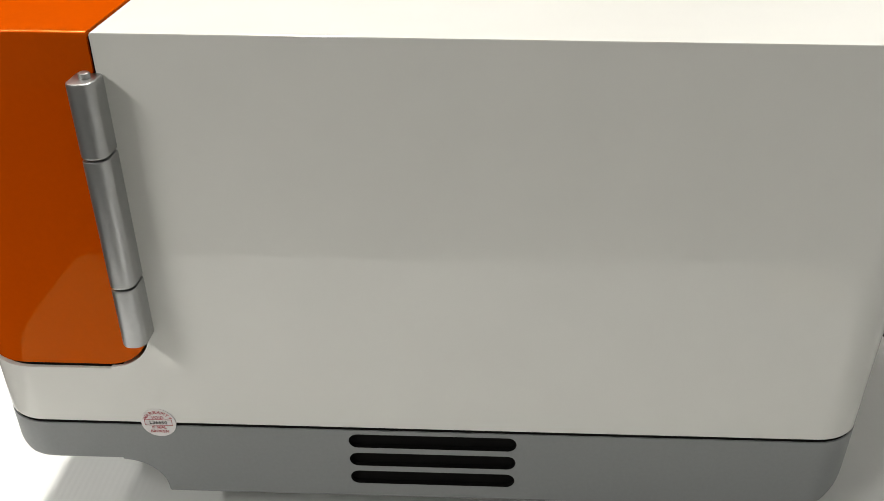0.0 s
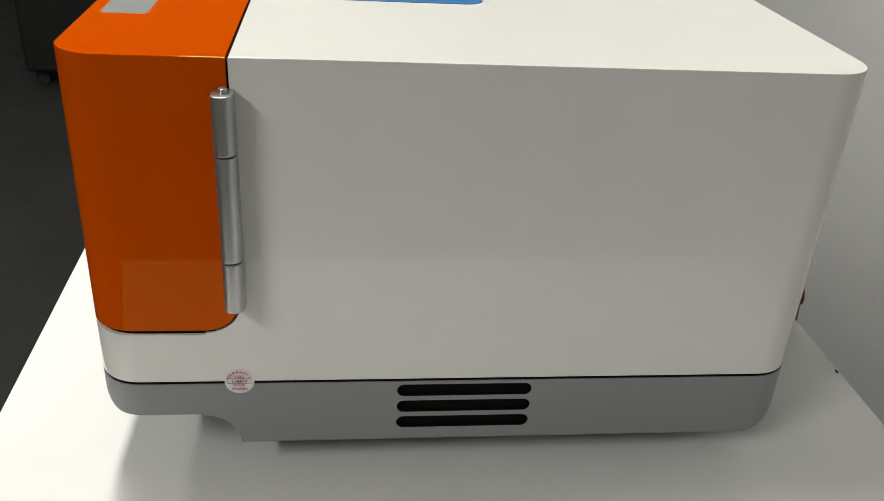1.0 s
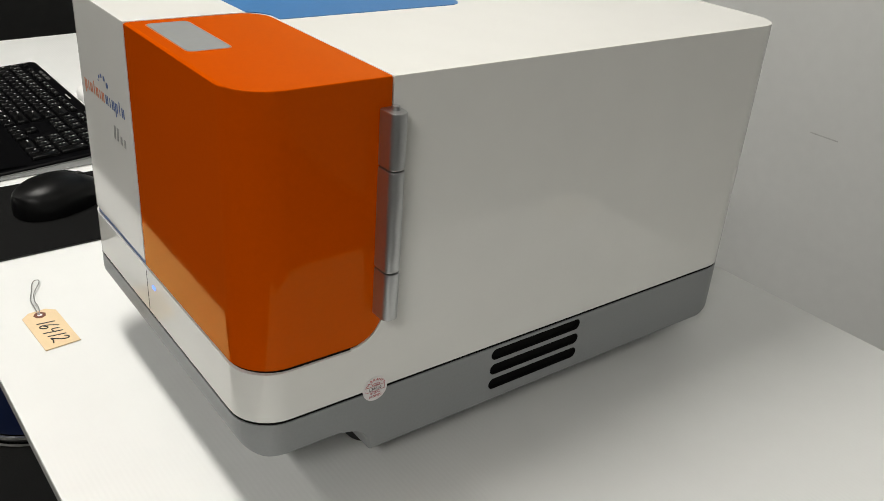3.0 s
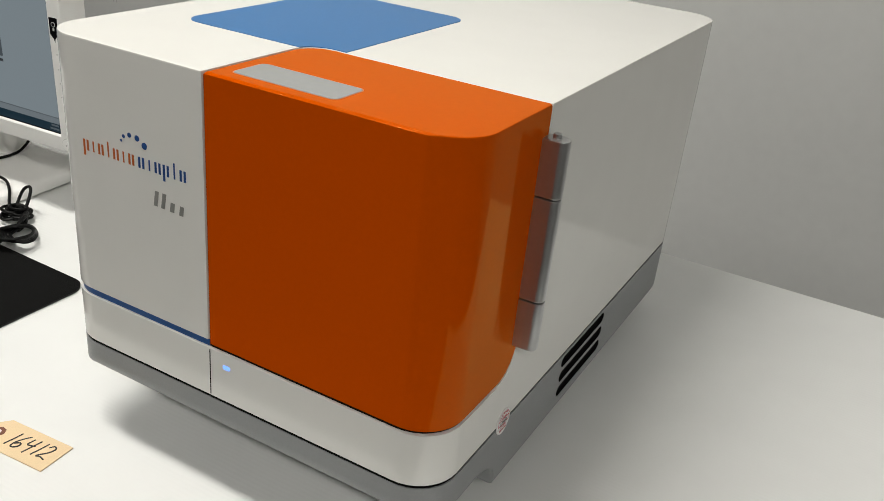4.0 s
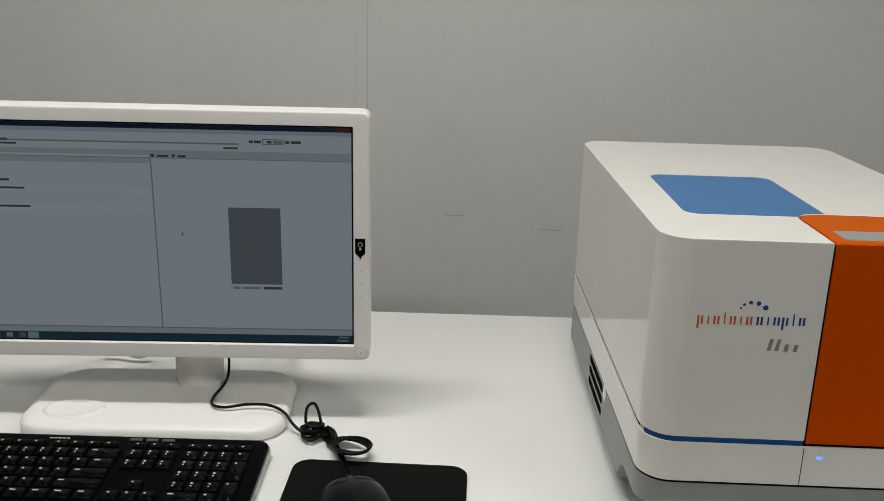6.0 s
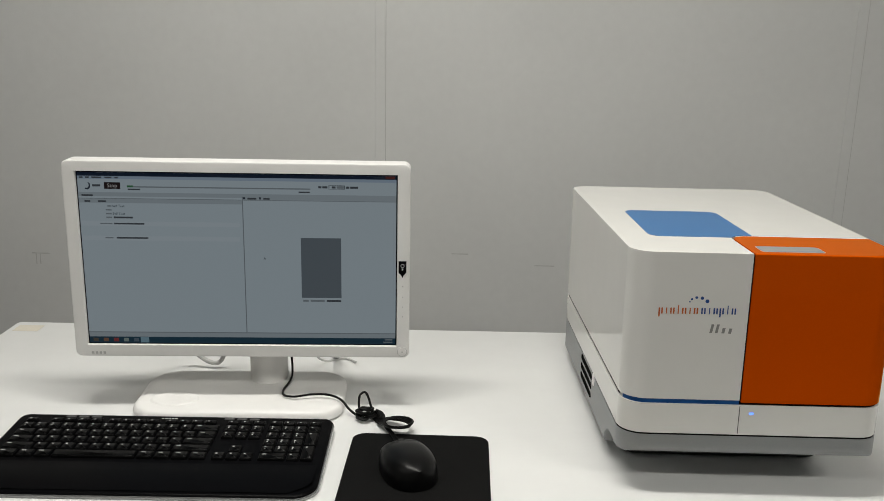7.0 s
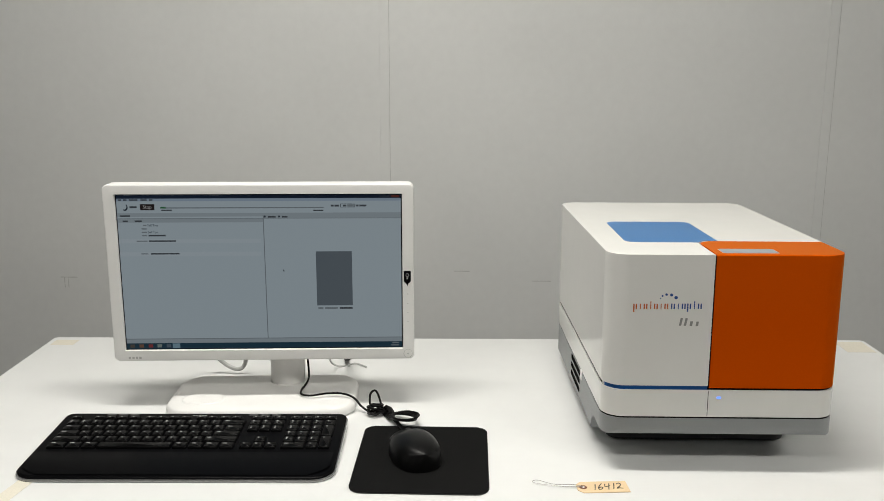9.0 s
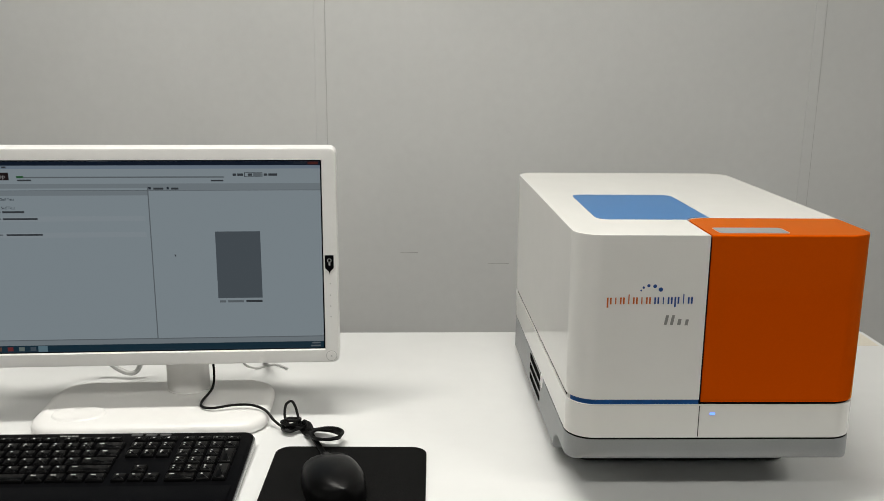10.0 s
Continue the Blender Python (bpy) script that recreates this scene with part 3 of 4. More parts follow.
    for x, z, r in ((-0.0773, 0.2675, 0.0010), (-0.0747, 0.271, 0.0014), (-0.0690, 0.2732, 0.0018), (-0.0618, 0.2726, 0.0022), (-0.0552, 0.2687, 0.0025)):
        part("brand_dot", cylinder(r, -0.0002, 0.0004, 16, x, z, 0.0001, axis="y"), LOGO_BLUE, t)
    # seal over the seam
    seal = part("warranty_seal", cylinder(0.0108, R - 0.0002, R + 0.0006, 28, 0.1035, 0.0885, 0.0001, axis="x"), STICKER, t, "round white seal with red print")
    side = lambda y, z, roll=0: Matrix.Translation((R + 0.0008, y, z)) @ Euler((radians(90), 0, radians(90))).to_matrix().to_4x4() @ Matrix.Rotation(radians(roll), 4, "Z")
    for i, ch in enumerate("WARRANTY"):
        a = radians(62 - i * 124 / 7)
        lettering("seal_letter", ch, 0.0034, side(0.1035 - 0.0084 * math.sin(a), 0.0885 + 0.0084 * math.cos(a), math.degrees(a)), RED_INK, seal)
    lettering("seal_words", "VOID", 0.0032, side(0.1035, 0.0927), RED_INK, seal)
    lettering("seal_words", "L36650", 0.0037, side(0.1035, 0.0888), BLACK_INK, seal)
    lettering("seal_words", "IF SEAL", 0.0029, side(0.1035, 0.0851), RED_INK, seal)
    lettering("seal_words", "BROKEN", 0.0029, side(0.1035, 0.0819), RED_INK, seal)
    rule = bmesh.new()
    for b in ((0.0950, 0.1120, 0.0911, 0.0913), (0.0950, 0.1120, 0.0866, 0.0868), (0.0950, 0.0952, 0.0868, 0.0911), (0.1118, 0.1120, 0.0868, 0.0911)):
        box(R + 0.0005, R + 0.0008, *b, bm=rule)
    part("seal_rule", rule, RED_INK, seal)
    part("side_seal", cylinder(0.0100, 0.0, 0.0008, 24, 0.205, 0.081, 0.0001, axis="x"), STICKER, t, "round white seal").location.x = left_x(0.205) - 0.0008


instrument()


# ---- monitor ----
SX0, SX1, SZ0, SZ1 = -0.9650, -0.4880, 0.1095, 0.3785
SY = 0.264
GLOW = {}
BACKLIGHT = 0.49


def glow(r, g, b, k=1.0):
    key = (round(r, 3), round(g, 3), round(b, 3))
    if key not in GLOW:
        GLOW[key] = glowing("pixel_glow", (r, g, b), k * BACKLIGHT)
    return GLOW[key]


def monitor():
    t = thing("computer_monitor", "white widescreen computer monitor showing program windows", "monitor", at=pose(-0.6945, 0.3326, 0, 0, 0, 3.0))
    ox, oy = -0.712, 0.36
    def rel(bm):
        bmesh.ops.translate(bm, verts=bm.verts, vec=(-ox, -oy, 0))
        return bm
    x0, x1, z0, z1 = -0.9868, -0.4662, 0.0880, 0.3972
    # bezel frame with an inner slope down to the screen
    bm = bmesh.new()
    n = 6
    o = rounded(x0, x1, z0, z1, 0.010, n)
    i1 = rounded(SX0 - 0.0025, SX1 + 0.0025, SZ0 - 0.0025, SZ1 + 0.0025, 0.0015, n)
    i2 = rounded(SX0 - 0.0016, SX1 + 0.0016, SZ0 - 0.0016, SZ1 + 0.0016, 0.0005, n)
    yf = SY - 0.0045
    stack([(inset_outline(o, 0.004), SY + 0.034), (o, SY + 0.030), (o, yf + 0.003), (inset_outline(o, 0.0009), yf + 0.0009), (inset_outline(o, 0.003), yf),
           (i1, yf), (i2, SY + 0.001)], cap_bottom=True, cap_top=False, bm=bm, axis="y")
    bezel = part("bezel", rel(bm), MON_WHITE, t, "white plastic bezel")
    back = rounded(x0 + 0.06, x1 - 0.06, z0 + 0.03, z1 - 0.05, 0.03, n)
    part("back_cover", rel(stack([(back, SY + 0.033), (back, SY + 0.045), (inset_outline(back, 0.02), SY + 0.056)], axis="y")), MON_WHITE, t)
    part("screen_border", rel(box(SX0 - 0.0025, SX1 + 0.0025, SY + 0.0003, SY + 0.004, SZ0 - 0.0025, SZ1 + 0.0025)), BLACK_PLASTIC, t, "black screen edge")
    screen = part("screen", rel(box(SX0, SX1, SY, SY + 0.0006, SZ0, SZ1)), glow(0.355, 0.425, 0.465), t, "lit screen with a pale grey-blue program window")
    W, H = SX1 - SX0, SZ1 - SZ0

    def area(name, u0, u1, v0, v1, mat, lift=1, label=""):
        y = SY - 0.0001 * lift
        return part(name, rel(box(SX0 + u0 * W, SX0 + u1 * W, y, SY - 0.00002, SZ1 - v1 * H, SZ1 - v0 * H)), mat, screen, label)
    dark, mid, line = glow(0.02, 0.03, 0.045), glow(0.27, 0.32, 0.35), glow(0.17, 0.2, 0.22)
    ink = glow(0.05, 0.06, 0.07)
    area("title_bar", 0, 1, 0, 0.02, glow(0.004, 0.012, 0.03))
    area("close_button", 0.965, 0.995, 0.002, 0.016, glow(0.10, 0.02, 0.015), 2)
    area("window_buttons", 0.925, 0.96, 0.005, 0.013, dark, 2)
    area("menu_bar", 0, 1, 0.02, 0.037, glow(0.25, 0.32, 0.40))
    for u, w in ((0.006, 0.012), (0.025, 0.012), (0.045, 0.03), (0.085, 0.022), (0.115, 0.012)):
        area("menu_word", u, u + w, 0.024, 0.033, ink, 2)
    crescent = [(0.5 + math.cos(radians(a)), math.sin(radians(a))) for a in range(-130, 61, 15)] + [(0.35 + 0.72 * math.cos(radians(a)), 0.12 + 0.72 * math.sin(radians(a))) for a in range(60, -131, -15)]
    cpts = [(SX0 + (0.024 + 0.010 * u) * W, SZ1 - 0.075 * H + 0.006 * v) for u, v in crescent]
    part("program_icon", rel(stack([(cpts, SY - 0.0002), (cpts, SY - 0.00002)], axis="y")), dark, screen)
    area("status_word", 0.045, 0.07, 0.068, 0.08, ink, 1)
    area("stop_button", 0.082, 0.132, 0.055, 0.093, glow(0.012, 0.006, 0.006), 2)
    lettering("stop_word", "Stop", 0.0080, pose(SX0 + 0.107 * W - ox, SY - 0.0004 - oy, SZ1 - 0.074 * H, 90, 0, 0), glow(0.42, 0.42, 0.42), screen)
    area("progress_bar", 0.153, 0.727, 0.076, 0.083, line, 1)
    area("progress_done", 0.153, 0.172, 0.072, 0.083, glow(0.03, 0.13, 0.05), 2)
    area("time_word", 0.155, 0.193, 0.09, 0.098, ink, 1)
    area("time_word", 0.69, 0.725, 0.094, 0.102, ink, 1)
    for u, w in ((0.752, 0.01), (0.765, 0.016), (0.795, 0.012), (0.84, 0.01), (0.853, 0.025)):
        area("tab_word", u, u + w, 0.062, 0.074, ink, 1)
    for b in ((0.785, 0.836, 0.056, 0.058), (0.785, 0.836, 0.077, 0.079), (0.785, 0.787, 0.058, 0.077), (0.834, 0.836, 0.058, 0.077)):
        area("tab_frame", *b, ink, 2)
    area("tab_fill", 0.81, 0.833, 0.06, 0.075, line, 1)
    area("tool_shade", 0, 1, 0.112, 0.135, mid)
    area("tool_line", 0, 0.512, 0.145, 0.149, line, 2)
    area("panel_head", 0, 0.512, 0.15, 0.172, mid)
    area("panel_head", 0.514, 1, 0.128, 0.146, mid)
    area("tool_line", 0.514, 1, 0.146, 0.149, line, 2)
    for u, v, w in ((0.01, 0.125, 0.035), (0.018, 0.158, 0.018), (0.06, 0.158, 0.025), (0.528, 0.133, 0.028), (0.578, 0.133, 0.02)):
        area("head_word", u, u + w, v, v + 0.010, ink, 3)
    area("head_icon", 0.514, 0.521, 0.13, 0.142, dark, 3)
    area("head_icon", 0.565, 0.571, 0.13, 0.142, dark, 3)
    for v in (0.186, 0.208, 0.23, 0.251):
        area("field_word", 0.082 if v != 0.186 else 0.088, 0.1, v, v + 0.008, line, 1)
    lettering("value_word", "Self Test", 0.0052, pose(SX0 + 0.122 * W - ox, SY - 0.0003 - oy, SZ1 - 0.19 * H, 90, 0, 0), dark, screen)
    lettering("value_word", "Self Test", 0.0052, pose(SX0 + 0.122 * W - ox, SY - 0.0003 - oy, SZ1 - 0.234 * H, 90, 0, 0), dark, screen)
    area("value_word", 0.105, 0.165, 0.25, 0.26, ink, 1)
    for v in (0.278, 0.362):
        area("band", 0.0, 0.5, v, v + 0.026, glow(0.38, 0.445, 0.485), 1)
    area("value_word", 0.105, 0.2, 0.286, 0.295, ink, 2)
    area("field_word", 0.062, 0.1, 0.287, 0.294, line, 2)
    area("value_word", 0.11, 0.21, 0.368, 0.377, ink, 2)
    area("field_word", 0.075, 0.1, 0.369, 0.376, line, 2)
    area("divider", 0.5105, 0.5135, 0.128, 0.935, line, 3)
    area("grey_picture", 0.694, 0.823, 0.362, 0.718, glow(0.10, 0.125, 0.145), 1, "flat slate-grey picture area")
    for u0, u1 in ((0.698, 0.716), (0.722, 0.768), (0.775, 0.822)):
        area("player_word", u0, u1, 0.73, 0.742, line if u0 < 0.77 else ink, 1)
    cur = [(0, 0), (0.0022, -0.0024), (0.0011, -0.0026), (0.0018, -0.0042), (0.0011, -0.0044), (0.0006, -0.0030), (0, -0.0034)]
    cpts = [(SX0 + 0.576 * W + u, SZ1 - 0.478 * H + v) for u, v in cur]
    part("mouse_pointer", rel(stack([(cpts, SY - 0.0003), (cpts, SY - 0.00002)], axis="y")), ink, screen)
    area("status_line", 0, 1, 0.932, 0.937, line, 1)
    area("status_bar", 0, 1, 0.937, 0.963, mid, 1)
    area("task_bar", 0, 1, 0.963, 1, glow(0.005, 0.035, 0.06), 1)
    for i, (u, c) in enumerate(((0.012, (0.05, 0.04, 0.03)), (0.045, (0.1, 0.05, 0.03)), (0.078, (0.13, 0.02, 0.02)), (0.11, (0.12, 0.15, 0.14)), (0.143, (0.05, 0.07, 0.09)))):
        area("task_icon", u, u + 0.016, 0.971, 0.992, glow(*[q * 1.6 for q in c]), 2)
    area("task_active", 0.165, 0.192, 0.966, 0.998, glow(0.16, 0.27, 0.33), 2)
    area("clock_words", 0.965, 0.99, 0.968, 0.976, line, 2)
    area("clock_words", 0.96, 0.99, 0.984, 0.992, line, 2)
    # badge, touch dots and power button on the bezel
    badge = [(-0.4838, 0.247), (-0.4838, 0.2285), (-0.4787, 0.2235), (-0.4777, 0.219), (-0.4767, 0.2235), (-0.4717, 0.2285), (-0.4717, 0.247)]
    part("bezel_badge", rel(stack([(badge, yf - 0.0004), (badge, yf + 0.0002)], axis="y")), BLACK_PLASTIC, bezel, "black pointed sticker")
    bulb = cylinder(0.0030, yf - 0.0007, yf - 0.0002, 14, -0.4777, 0.2395, 0.0001, axis="y")
    part("badge_mark", rel(bulb), KEY_MARK, bezel, "pale round mark")
    part("badge_mark", rel(cylinder(0.0022, yf - 0.0009, yf - 0.0003, 14, -0.4777, 0.2395, 0.0001, axis="y")), BLACK_PLASTIC, bezel)
    part("badge_mark", rel(box(-0.4789, -0.4765, yf - 0.0007, yf - 0.0002, 0.2325, 0.2355)), KEY_MARK, bezel)
    for z in (0.206, 0.189, 0.173, 0.157):
        part("touch_dot", rel(cylinder(0.0009, yf - 0.0004, yf + 0.0002, 10, -0.4770, z, 0.0001, axis="y")), CABLE_GREY, bezel)
    pb = part("power_button", rel(cylinder(0.0078, yf - 0.0003, yf + 0.0002, 28, -0.4773, 0.0985, 0.0001, axis="y")), CABLE_GREY, bezel, "round white power button")
    part("button_face", rel(cylinder(0.0070, yf - 0.0010, yf + 0.0001, 28, -0.4773, 0.0985, 0.0004, axis="y")), MON_WHITE, pb)
    part("button_mark", rel(cylinder(0.0012, yf - 0.0012, yf - 0.0008, 12, -0.4773, 0.0985, 0.0001, axis="y")), CABLE_GREY, pb)
    for k in range(4):
        part("maker_mark", rel(box(-0.962 + k * 0.006, -0.958 + k * 0.006, yf - 0.0003, yf + 0.0001, 0.0925, 0.0965)), CABLE_GREY, bezel)
    # stand
    foot = rounded(-0.899, -0.569, 0.2065, 0.382, (0.042, 0.042, 0.05, 0.05), 10)
    bm = stack([(inset_outline(foot, 0.006), 0.0), (inset_outline(foot, 0.001), 0.003), (foot, 0.009), (inset_outline(foot, 0.002), 0.0145), (inset_outline(foot, 0.006), 0.0175), (inset_outline(foot, 0.014), 0.0188)])
    stand = part("stand_base", rel(bm), MON_WHITE, t, "white rounded stand base with a shallow dish")
    dish = bmesh.new()
    rings = []
    for q, dz in ((1.0, 0.0001), (0.95, 0.0018), (0.88, 0.0024), (0.78, 0.0016), (0.6, 0.0006), (0.3, 0.0003)):
        rings.append([dish.verts.new((-0.836 + 0.038 * q * math.cos(2 * math.pi * k / 32), 0.254 + 0.026 * q * math.sin(2 * math.pi * k / 32), 0.0188 + dz)) for k in range(32)])
    for a, b in zip(rings, rings[1:]):
        for k in range(32):
            dish.faces.new((a[k], a[(k + 1) % 32], b[(k + 1) % 32], b[k]))
    dish.faces.new(rings[-1])
    part("dish_rim", rel(dish), MON_WHITE, stand)
    bm = cylinder(0.0315, 0.0185, 0.27, 32, -0.7010, 0.349, 0.002, ry=0.030)
    part("stand_column", rel(bm), MON_WHITE, t, "white round stand column")
    part("column_ring", rel(cylinder(0.0330, 0.0185, 0.0205, 32, -0.7010, 0.349, 0.0006, ry=0.0315)), MON_WHITE, stand)
    part("mount", rel(box(-0.75, -0.652, SY + 0.05, 0.338, 0.19, 0.275, 0.006)), MON_WHITE, t)


monitor()


# ---- cables ----
def cable(name, pts, r, mat, label, category="cable"):
    return tagged(part(name, tube(pts, r), mat, None, label), category=category)


cable("video_cable", [(-0.858, 0.33, 0.14), (-0.85, 0.385, 0.06), (-0.834, 0.40, 0.032), (-0.814, 0.40, 0.016), (-0.796, 0.40, 0.0105), (-0.784, 0.40, 0.019), (-0.779, 0.39, 0.045), (-0.775, 0.33, 0.13)], 0.0040, CABLE_GREY, "pale grey video cable looped behind the monitor")
cable("power_cable", [(-0.585, 0.325, 0.13), (-0.578, 0.41, 0.045), (-0.588, 0.452, 0.016), (-0.595, 0.49, 0.005), (-0.58, 0.515, 0.0055), (-0.602, 0.56, 0.006), (-0.638, 0.60, 0.006), (-0.642, 0.635, 0.007), (-0.635, 0.665, -0.03), (-0.63, 0.68, -0.3), (-0.63, 0.75, FLOOR_Z + 0.006)], 0.0052, CABLE_BLACK, "thick black power cable running off the table back")
cable("red_cable", [(-0.79, 0.63, 0.004), (-0.755, 0.62, 0.02), (-0.725, 0.615, 0.022), (-0.695, 0.62, 0.010), (-0.68, 0.645, 0.004), (-0.675, 0.665, -0.04), (-0.67, 0.675, FLOOR_Z + 0.4), (-0.67, 0.72, FLOOR_Z + 0.004)], 0.0035, CABLE_RED, "thin red cable over the table back edge")
cable("black_cable", [(-0.8, 0.625, 0.005), (-0.755, 0.612, 0.027), (-0.72, 0.61, 0.029), (-0.688, 0.618, 0.014), (-0.67, 0.648, 0.005), (-0.663, 0.668, -0.04), (-0.66, 0.68, FLOOR_Z + 0.4), (-0.65, 0.75, FLOOR_Z + 0.004)], 0.0040, CABLE_BLACK, "black cable over the table back edge")
cable("thin_lead", [(-0.615, 0.335, 0.12), (-0.618, 0.40, 0.035), (-0.605, 0.44, 0.004), (-0.575, 0.46, 0.003), (-0.55, 0.44, 0.003)], 0.0018, CABLE_GREY, "thin grey lead behind the monitor")
cable("power_lead", [(-0.03, 0.52, 0.06), (-0.022, 0.585, 0.066), (-0.008, 0.622, 0.058), (-0.002, 0.634, 0.044), (-0.008, 0.642, 0.022), (-0.03, 0.652, 0.006), (-0.045, 0.664, -0.03), (-0.05, 0.68, -0.3), (-0.06, 0.75, FLOOR_Z + 0.005)], 0.004, CABLE_RED, "dark red lead behind the instrument")


def mouse_cable():
    t = thing("mouse_cable", "thin black mouse cable tied in a coiled bundle", "cable", at=pose(0.007, 0.001, 0))
    run = [(-0.664, 0.325, 0.13), (-0.658, 0.345, 0.06), (-0.651, 0.315, 0.0245), (-0.655, 0.262, 0.0215), (-0.650, 0.238, 0.0225), (-0.632, 0.229, 0.024), (-0.605, 0.236, 0.0255),
           (-0.578, 0.236, 0.0255), (-0.557, 0.226, 0.022), (-0.543, 0.214, 0.012), (-0.530, 0.206, 0.006), (-0.518, 0.202, 0.006)]
    part("lead", tube(run, 0.0019), CABLE_BLACK, t)
    rng = random.Random(4)
    def loop(cx, cy, a, b, turn, z, tilt):
        pts = []
        for k in range(10):
            q = 2 * math.pi * k / 10
            u, v = a * math.cos(q), b * math.sin(q)
            pts.append((cx + u * math.cos(turn) - v * math.sin(turn), cy + u * math.sin(turn) + v * math.cos(turn), z + tilt * (1 + math.cos(q)) + 0.001 * rng.random()))
        return tube(pts, 0.0019, closed=True)
    for k in range(7):
        part("coil", loop(-0.470 + 0.0014 * k, 0.177 - 0.0030 * k, 0.029 - 0.0010 * k, 0.0140 + 0.0012 * k, -0.52 - 0.05 * k, 0.004 + 0.0017 * k, 0.0025), CABLE_BLACK, t)
    for k in range(7):
        part("coil", loop(-0.516 + 0.0035 * math.cos(1.9 * k), 0.203 + 0.0035 * math.sin(2.3 * k), 0.017 - 0.0013 * k, 0.0105, 0.3 + 0.75 * k, 0.004 + 0.0017 * k, 0.002), CABLE_BLACK, t)
    part("coil", tube([(-0.504, 0.199, 0.008), (-0.508, 0.212, 0.018), (-0.514, 0.224, 0.030), (-0.520, 0.228, 0.035), (-0.527, 0.224, 0.030), (-0.527, 0.214, 0.016), (-0.520, 0.204, 0.008)], 0.0019), CABLE_BLACK, t)
    for k in range(3):
        part("tie", tube([(-0.503 + 0.003 * k, 0.205 - 0.003 * k, 0.003), (-0.495 + 0.003 * k, 0.190 - 0.003 * k, 0.0025), (-0.491 + 0.003 * k, 0.190 - 0.003 * k, 0.012), (-0.498 + 0.003 * k, 0.204 - 0.003 * k, 0.015)], 0.0026, closed=True), CABLE_BLACK, t)
    for dx in (0.0, 0.004):
        part("lead", tube([(-0.494 + dx, 0.193, 0.008), (-0.485 + dx, 0.172, 0.007), (-0.476 + dx, 0.150, 0.007), (-0.467 + dx, 0.128, 0.0075), (-0.462 + dx, 0.110, 0.0085), (-0.459 + dx * 0.4, 0.094, 0.0115)], 0.0019), CABLE_BLACK, t)


mouse_cable()


# ---- keyboard ----
def keyboard():
    t = thing("keyboard", "black full-size keyboard with palm rest and clear rim", "keyboard", at=pose(-0.7860, 0.0525, 0.0, 0, 0, 1.1))
    tilt = lambda u, v: 0.0085 + 0.052 * (v + 0.11)

    outer = rounded(-0.2365, 0.2375, -0.109, 0.108, (0.034, 0.034, 0.016, 0.016), 8)
    part("clear_rim", slab(outer, 0.0005, lambda u, v: 0.0045 + 0.046 * (v + 0.11), 0.0012), CLEAR_RIM, t, "clear shiny edge plate")
    inner = inset_outline(outer, 0.0022)
    part("body", stack([(inner, 0.002), (inner, lambda u, v: tilt(u, v) - 0.0025), (inset_outline(inner, 0.0015), lambda u, v: tilt(u, v) - 0.001), (inset_outline(inner, 0.005), tilt)]), BLACK_PLASTIC, t, "glossy black body")
    palm = bmesh.new()
    rows = []
    for j in range(9):
        v = -0.1015 + j * 0.0700 / 8
        ins = 0.030 * max(0.0, 1 - j / 3.2) ** 2
        rows.append([palm.verts.new((u * (0.2285 - ins) / 0.2285, v, tilt(u, v) + 0.0004 + 0.0022 * math.sin(math.pi * min(1, j / 8 + 0.06)) ** 0.8)) for u in [-0.2285 + 0.457 * k / 24 for k in range(25)]])
    for a, b in zip(rows, rows[1:]):
        for k in range(24):
            palm.faces.new((a[k], a[k + 1], b[k + 1], b[k]))
    part("palm_rest", palm, BLACK_PLASTIC, t, "smooth black palm rest", 60)

    meshes = {}

    def key(u0, v0, w, h, marks=1):
        """One keycap with its back-left foot at (u0, v0), w x h."""
        size = (round(w, 4), round(h, 4))
        if size not in meshes:
            bm = bmesh.new()
            o = rounded(0, w - 0.002, 0, h - 0.002, 0.0015, 2)
            q = inset_outline(o, 0.0022)
            stack([(o, 0), (inset_outline(o, 0.0004), 0.0028), (q, 0.0042)], cap_bottom=False, bm=bm)
            finish(bm, 50)
            me = bpy.data.meshes.new("key")
            bm.to_mesh(me)
            bm.free()
            me.materials.append(KEY_BLACK)
            meshes[size] = me
        k = shared("key", meshes[size], t, Matrix.Translation((u0 + 0.001, v0 + 0.001, tilt(u0, v0 + h / 2) - 0.0005)) @ Matrix.Rotation(math.atan(0.052), 4, "X"))
        mw, mh = (0.0026, 0.0024) if w < 0.022 else (0.0065, 0.0018)
        if ("m", marks, mw) not in meshes:
            bm = bmesh.new()
            box(0, mw, 0, mh, 0, 0.00015, bm=bm)
            if marks > 1:
                box(0.0002, mw * 0.8, -0.0044, -0.0044 + mh * 0.8, 0, 0.00015, bm=bm)
            finish(bm, 0)
            me = bpy.data.meshes.new("key_mark")
            bm.to_mesh(me)
            bm.free()
            me.materials.append(KEY_MARK)
            meshes[("m", marks, mw)] = me
        if marks:
            shared("key_mark", meshes[("m", marks, mw)], k, Matrix.Translation((0.0045, h - 0.0085, 0.0043)))

    P = 0.0194
    u0, top = -0.2185, 0.0545
    row = lambda i: top - i * P
    widths = [
        [1] * 13 + [2],
        [1.5] + [1] * 12 + [1.5],
        [1.75] + [1] * 11 + [2.25],
        [2.25] + [1] * 10 + [2.75],
    ]
    for i, ws in enumerate(widths):
        u = u0
        for k, w in enumerate(ws):
            key(u, row(i), w * P, P, 1 if w > 1 else 2 if i == 0 else 1)
            u += w * P
    u = u0
